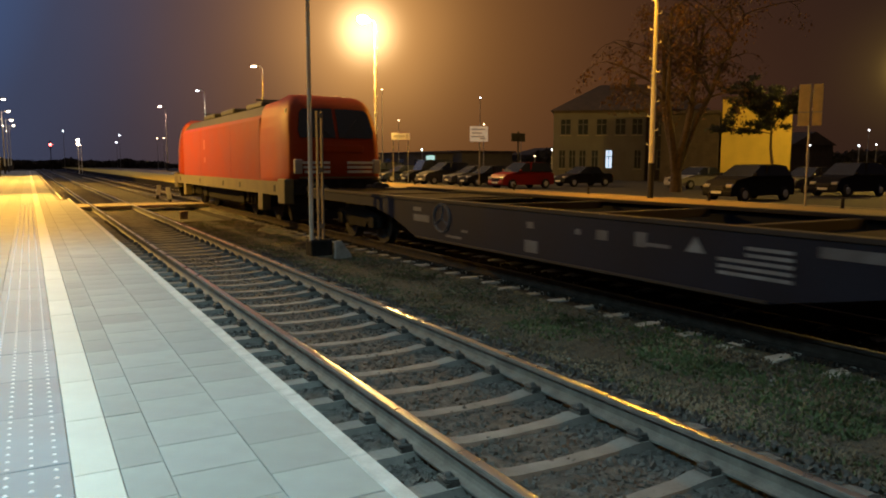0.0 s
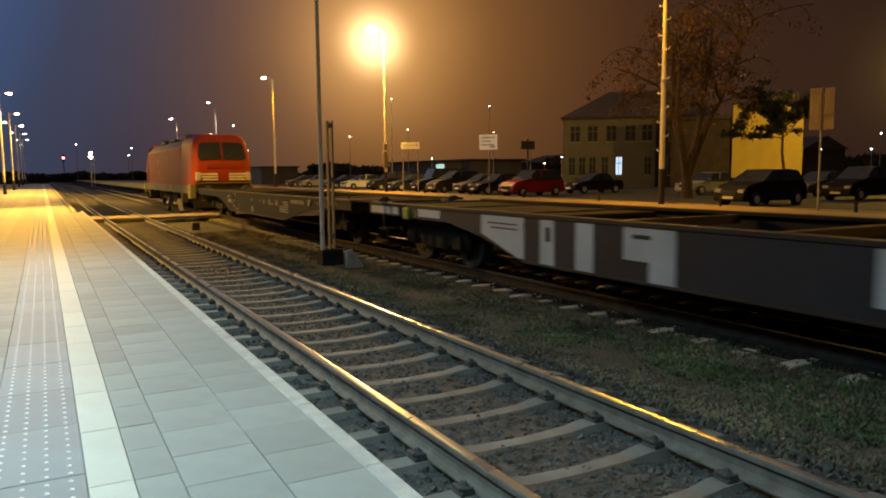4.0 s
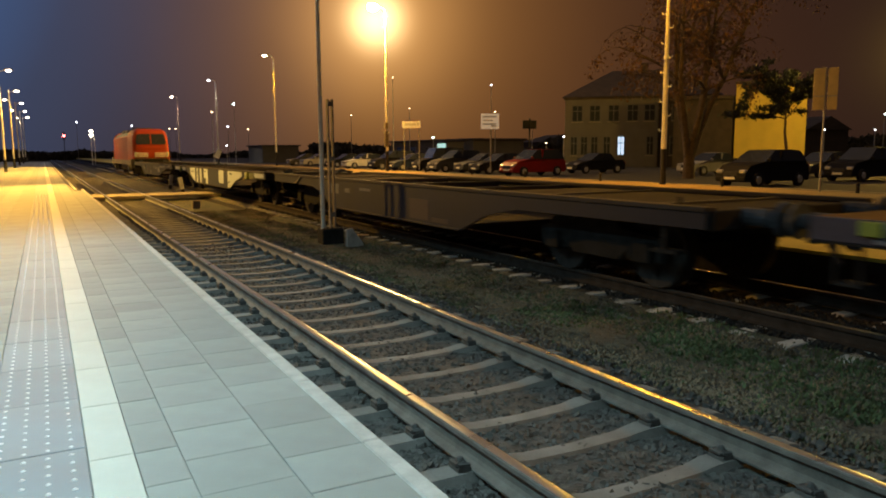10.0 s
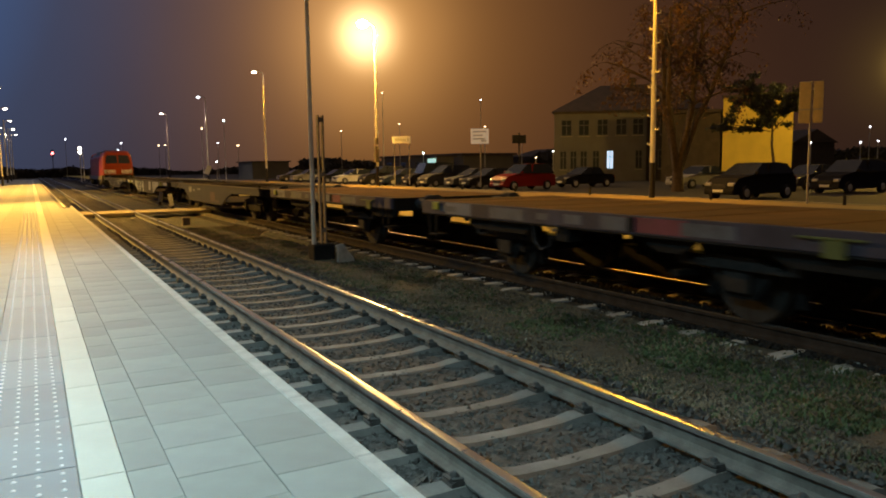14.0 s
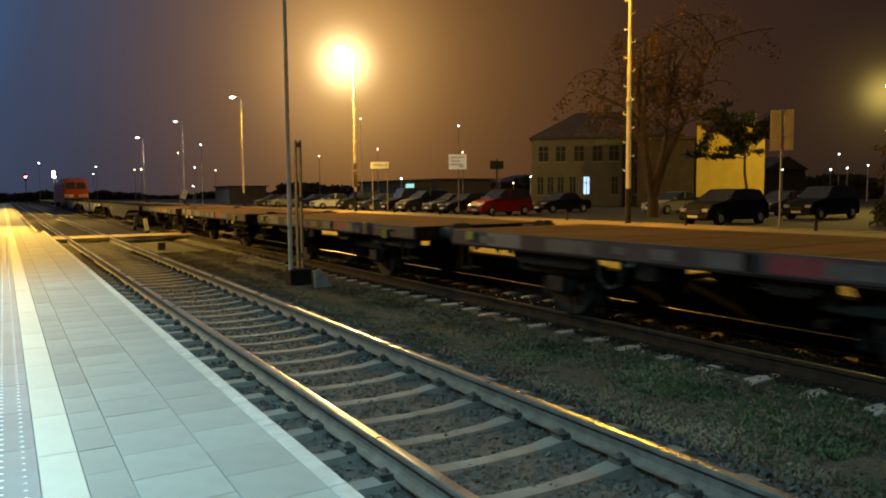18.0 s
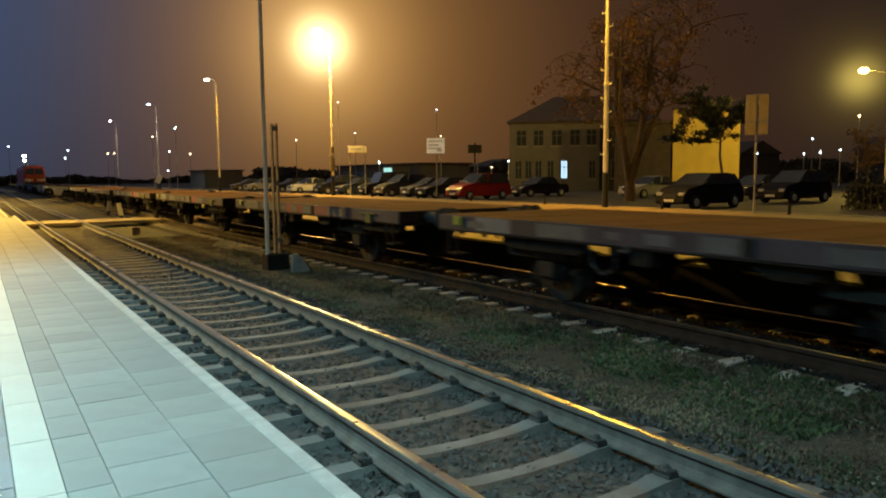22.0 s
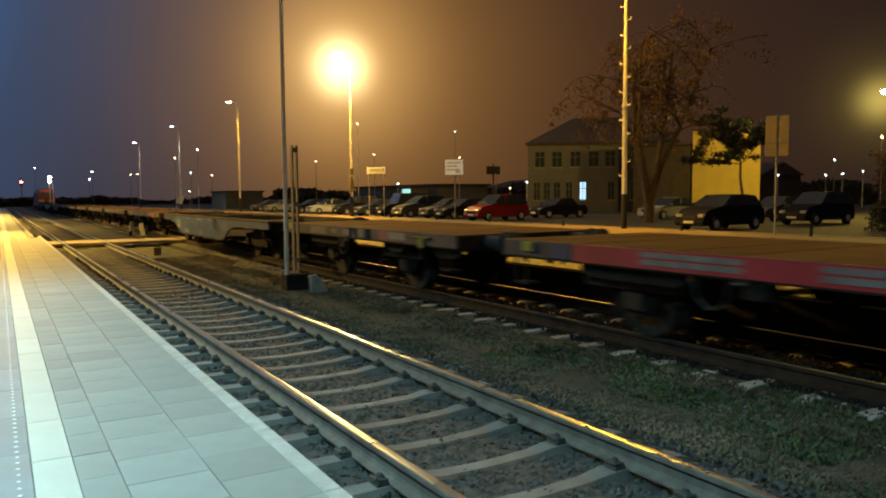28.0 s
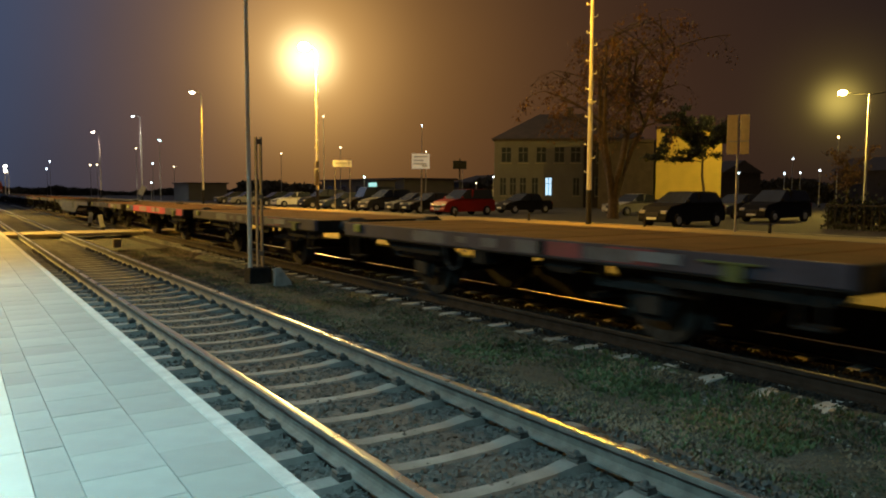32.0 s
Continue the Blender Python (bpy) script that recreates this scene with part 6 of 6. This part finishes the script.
tree(32.6, 30.6, 11.8, 11, "nearly bare many-stemmed tree with drooping brown leaves", M_LEAFBROWN, 5400, stems=6, spread=0.8, trunk=0.33, clear=2, depth_most=3, leaf_size=0.11, droop=0.14, fan=0.24, clump=9, reach=0.85, bole=1.1)
tree(44.2, 32.9, 7.6, 5, "small dark tree in front of the ochre building", M_LEAFDARK, 15000, stems=1, spread=2.1, trunk=0.13, clear=3, depth_most=3, leaf_size=0.11, droop=0.04, lean=(-0.42, 0.56))
tree(72.0, 37.5, 5.6, 9, "small autumn tree lit yellow by a street lamp", M_LEAFBROWN, 1500, stems=1, spread=0.8, trunk=0.14, depth_most=3, leaf_size=0.13)

# dark woods and scrub closing the line of sight
M_WOODS = material("far_scrub", (0.060, 0.055, 0.045), 0.9, spread=0.5, scale=0.6, fine=6, bump=0)


def woods(name, label, a, b, count, height, depth, size, seed):
    """Leaf clumps strewn along a belt from a to b, with an uneven top."""
    rnd = random.Random(seed)
    vs, fs = [], []
    a, b = Vector(a), Vector(b)
    side = (b - a).to_2d().normalized()
    for i in range(count):
        u = rnd.random()
        p = a.lerp(b, u)
        off = rnd.uniform(-depth, depth)
        top = height * (0.55 + 0.45 * noise.noise((p.x * 0.06, p.y * 0.06, seed)) + 0.2 * noise.noise((p.x * 0.3, p.y * 0.3, seed + 5)))
        c = Vector((p.x - side.y * off, p.y + side.x * off, p.z + max(top, 0.5) * rnd.random() ** 0.7))
        e = Euler((rnd.uniform(0, 6.3), rnd.uniform(0, 6.3), rnd.uniform(0, 6.3))).to_matrix()
        s = size * rnd.uniform(0.5, 1.3)
        o = len(vs)
        for q in ((-1, 0, 0), (0, -0.7, 0.15), (1, 0, 0), (0, 0.7, 0.15)):
            vs.append(tuple(c + e @ (Vector(q) * s)))
        fs.append((o, o + 1, o + 2, o + 3))
    me = bpy.data.meshes.new(name)
    me.from_pydata(vs, [], fs)
    me.materials.append(M_WOODS)
    tagged(new(name, me), label, "trees", kind="stuff")


woods("far_woods", "dark scrub and trees far down the line", (-70, 290, -0.3), (110, 240, -0.3), 30000, 4.2, 5, 0.9, 41)
woods("far_woods", "dark trees behind the car park and the houses", (60, 175, 0), (118, 60, 0), 26000, 5.0, 4, 0.8, 42)
woods("far_woods", "dark trees beyond the road", (118, 62, 0), (112, -40, 0), 20000, 6.0, 4, 0.8, 43)
woods("far_woods", "dark scrub behind the far end of the platform", (-60, 160, -0.3), (-3, 168, -0.3), 9000, 3.2, 3, 0.6, 44)

# white board standing at the foot of a mast far along the forecourt
t = thing("notice_board", "small tilted white board by a lamp mast", "sign", (23.2, 116.0, 0.235))
part("post", Mesh().cyl((0, 0, 0), (0, 0, 1.6), 0.04, seg=8), M_POLE, t)
part("board", Mesh().box(-0.55, -0.03, 0.8, 0.25, 0.03, 2.2, 0.02, Matrix.Rotation(radians(24), 4, "Y")), M_WHITE, t, "white painted board")

# low railing with parked bicycles beyond the cars
t = thing("railing", "low dark railing at the edge of the car park", "railing", (31.0, 0, 0.13))
part("top_rail", Mesh().box(-0.03, 5.0, 1.0, 0.03, 17.0, 1.06), M_IRON, t)
part("lower_rail", Mesh().box(-0.02, 5.0, 0.2, 0.02, 17.0, 0.24), M_IRON, t)
for i in range(40):
    part("bar", Mesh().box(-0.012, 5.15 + i * 0.3, 0.0, 0.012, 5.19 + i * 0.3, 1.0), M_IRON, t)
hv, hf = [], []
rnd = random.Random(31)
for i in range(9000):
    c = Vector((32.2 + rnd.gauss(0, 0.35), rnd.uniform(6, 17.5), 0.13 + abs(rnd.gauss(0.6, 0.35))))
    e = Euler((rnd.uniform(0, 6.3), rnd.uniform(0, 6.3), 0)).to_matrix()
    o = len(hv)
    for q in ((-1, 0, 0), (0, -0.6, 0), (1, 0, 0), (0, 0.6, 0)):
        hv.append(tuple(c + e @ (Vector(q) * 0.09)))
    hf.append((o, o + 1, o + 2, o + 3))
me = bpy.data.meshes.new("hedge")
me.from_pydata(hv, [], hf)
me.materials.append(M_LEAFDARK)
tagged(new("hedge", me), "low dark leafy hedge behind the railing", "hedge", kind="stuff")

# plain wall added out of view, closing the near platform
solid("wall_unseen", Mesh().box(-9.4, -14, 0.3, -9.0, 40, 6.0), M_PLASTER, "plain plastered wall added out of view along the platform", "wall", kind="structure")
# unseen posts added to carry the cool lights
for y in (-2.5, 3.8, 10.8):
    t = thing("platform_lamp", "slim platform lamp post with a cool white head", "street lamp", (-2.3, y, 0.40), "cool lamps on the near platform")
    part("post", Mesh().cyl((0, 0, 0), (0, 0, 5.4), 0.085, 0.05, 12), M_MASTPAINT, t)
    part("bracket_arm", Mesh().cyl((0, 0, 5.3), (0.6, 0, 5.45), 0.03, seg=8), M_MASTPAINT, t)
    part("lamp_head", Mesh().box(0.45, -0.14, 5.4, 1.1, 0.14, 5.5, 0.03), M_POLE, t)


def motions():
    """The train pulls away, slowly gathering speed."""
    times = [0, 3, 4.5, 6, 8, 10, 12.7, 16, 19, 21, 23, 25, 28, 30, 32]
    speeds = [3.95, 4.2, 4.5, 4.55, 4.25, 4.05, 4.3, 4.65, 5.0, 5.25, 5.45, 5.65, 5.95, 6.1, 6.2]
    fine = np.linspace(0, 32, 3201)
    v = np.interp(fine, times, speeds)
    run = np.concatenate(([0.0], np.cumsum((v[1:] + v[:-1]) * 0.005)))
    run = run + 0.42 * np.clip(1 - fine / 1.1, 0, 1)      # a gentler start
    keys = [k * 0.5 for k in range(65)]
    for ob, y in MOVING:
        walk(ob, [(t, pose(TRAIN_X, y + float(np.interp(t, fine, run)), 0)) for t in keys])
    ticks = [k * 0.1 for k in range(321)]
    for ob, y, r in WHEELS:
        walk(ob, [(t, pose(0, y, r, -math.degrees(float(np.interp(t, fine, run)) / r))) for t in ticks])


motions()
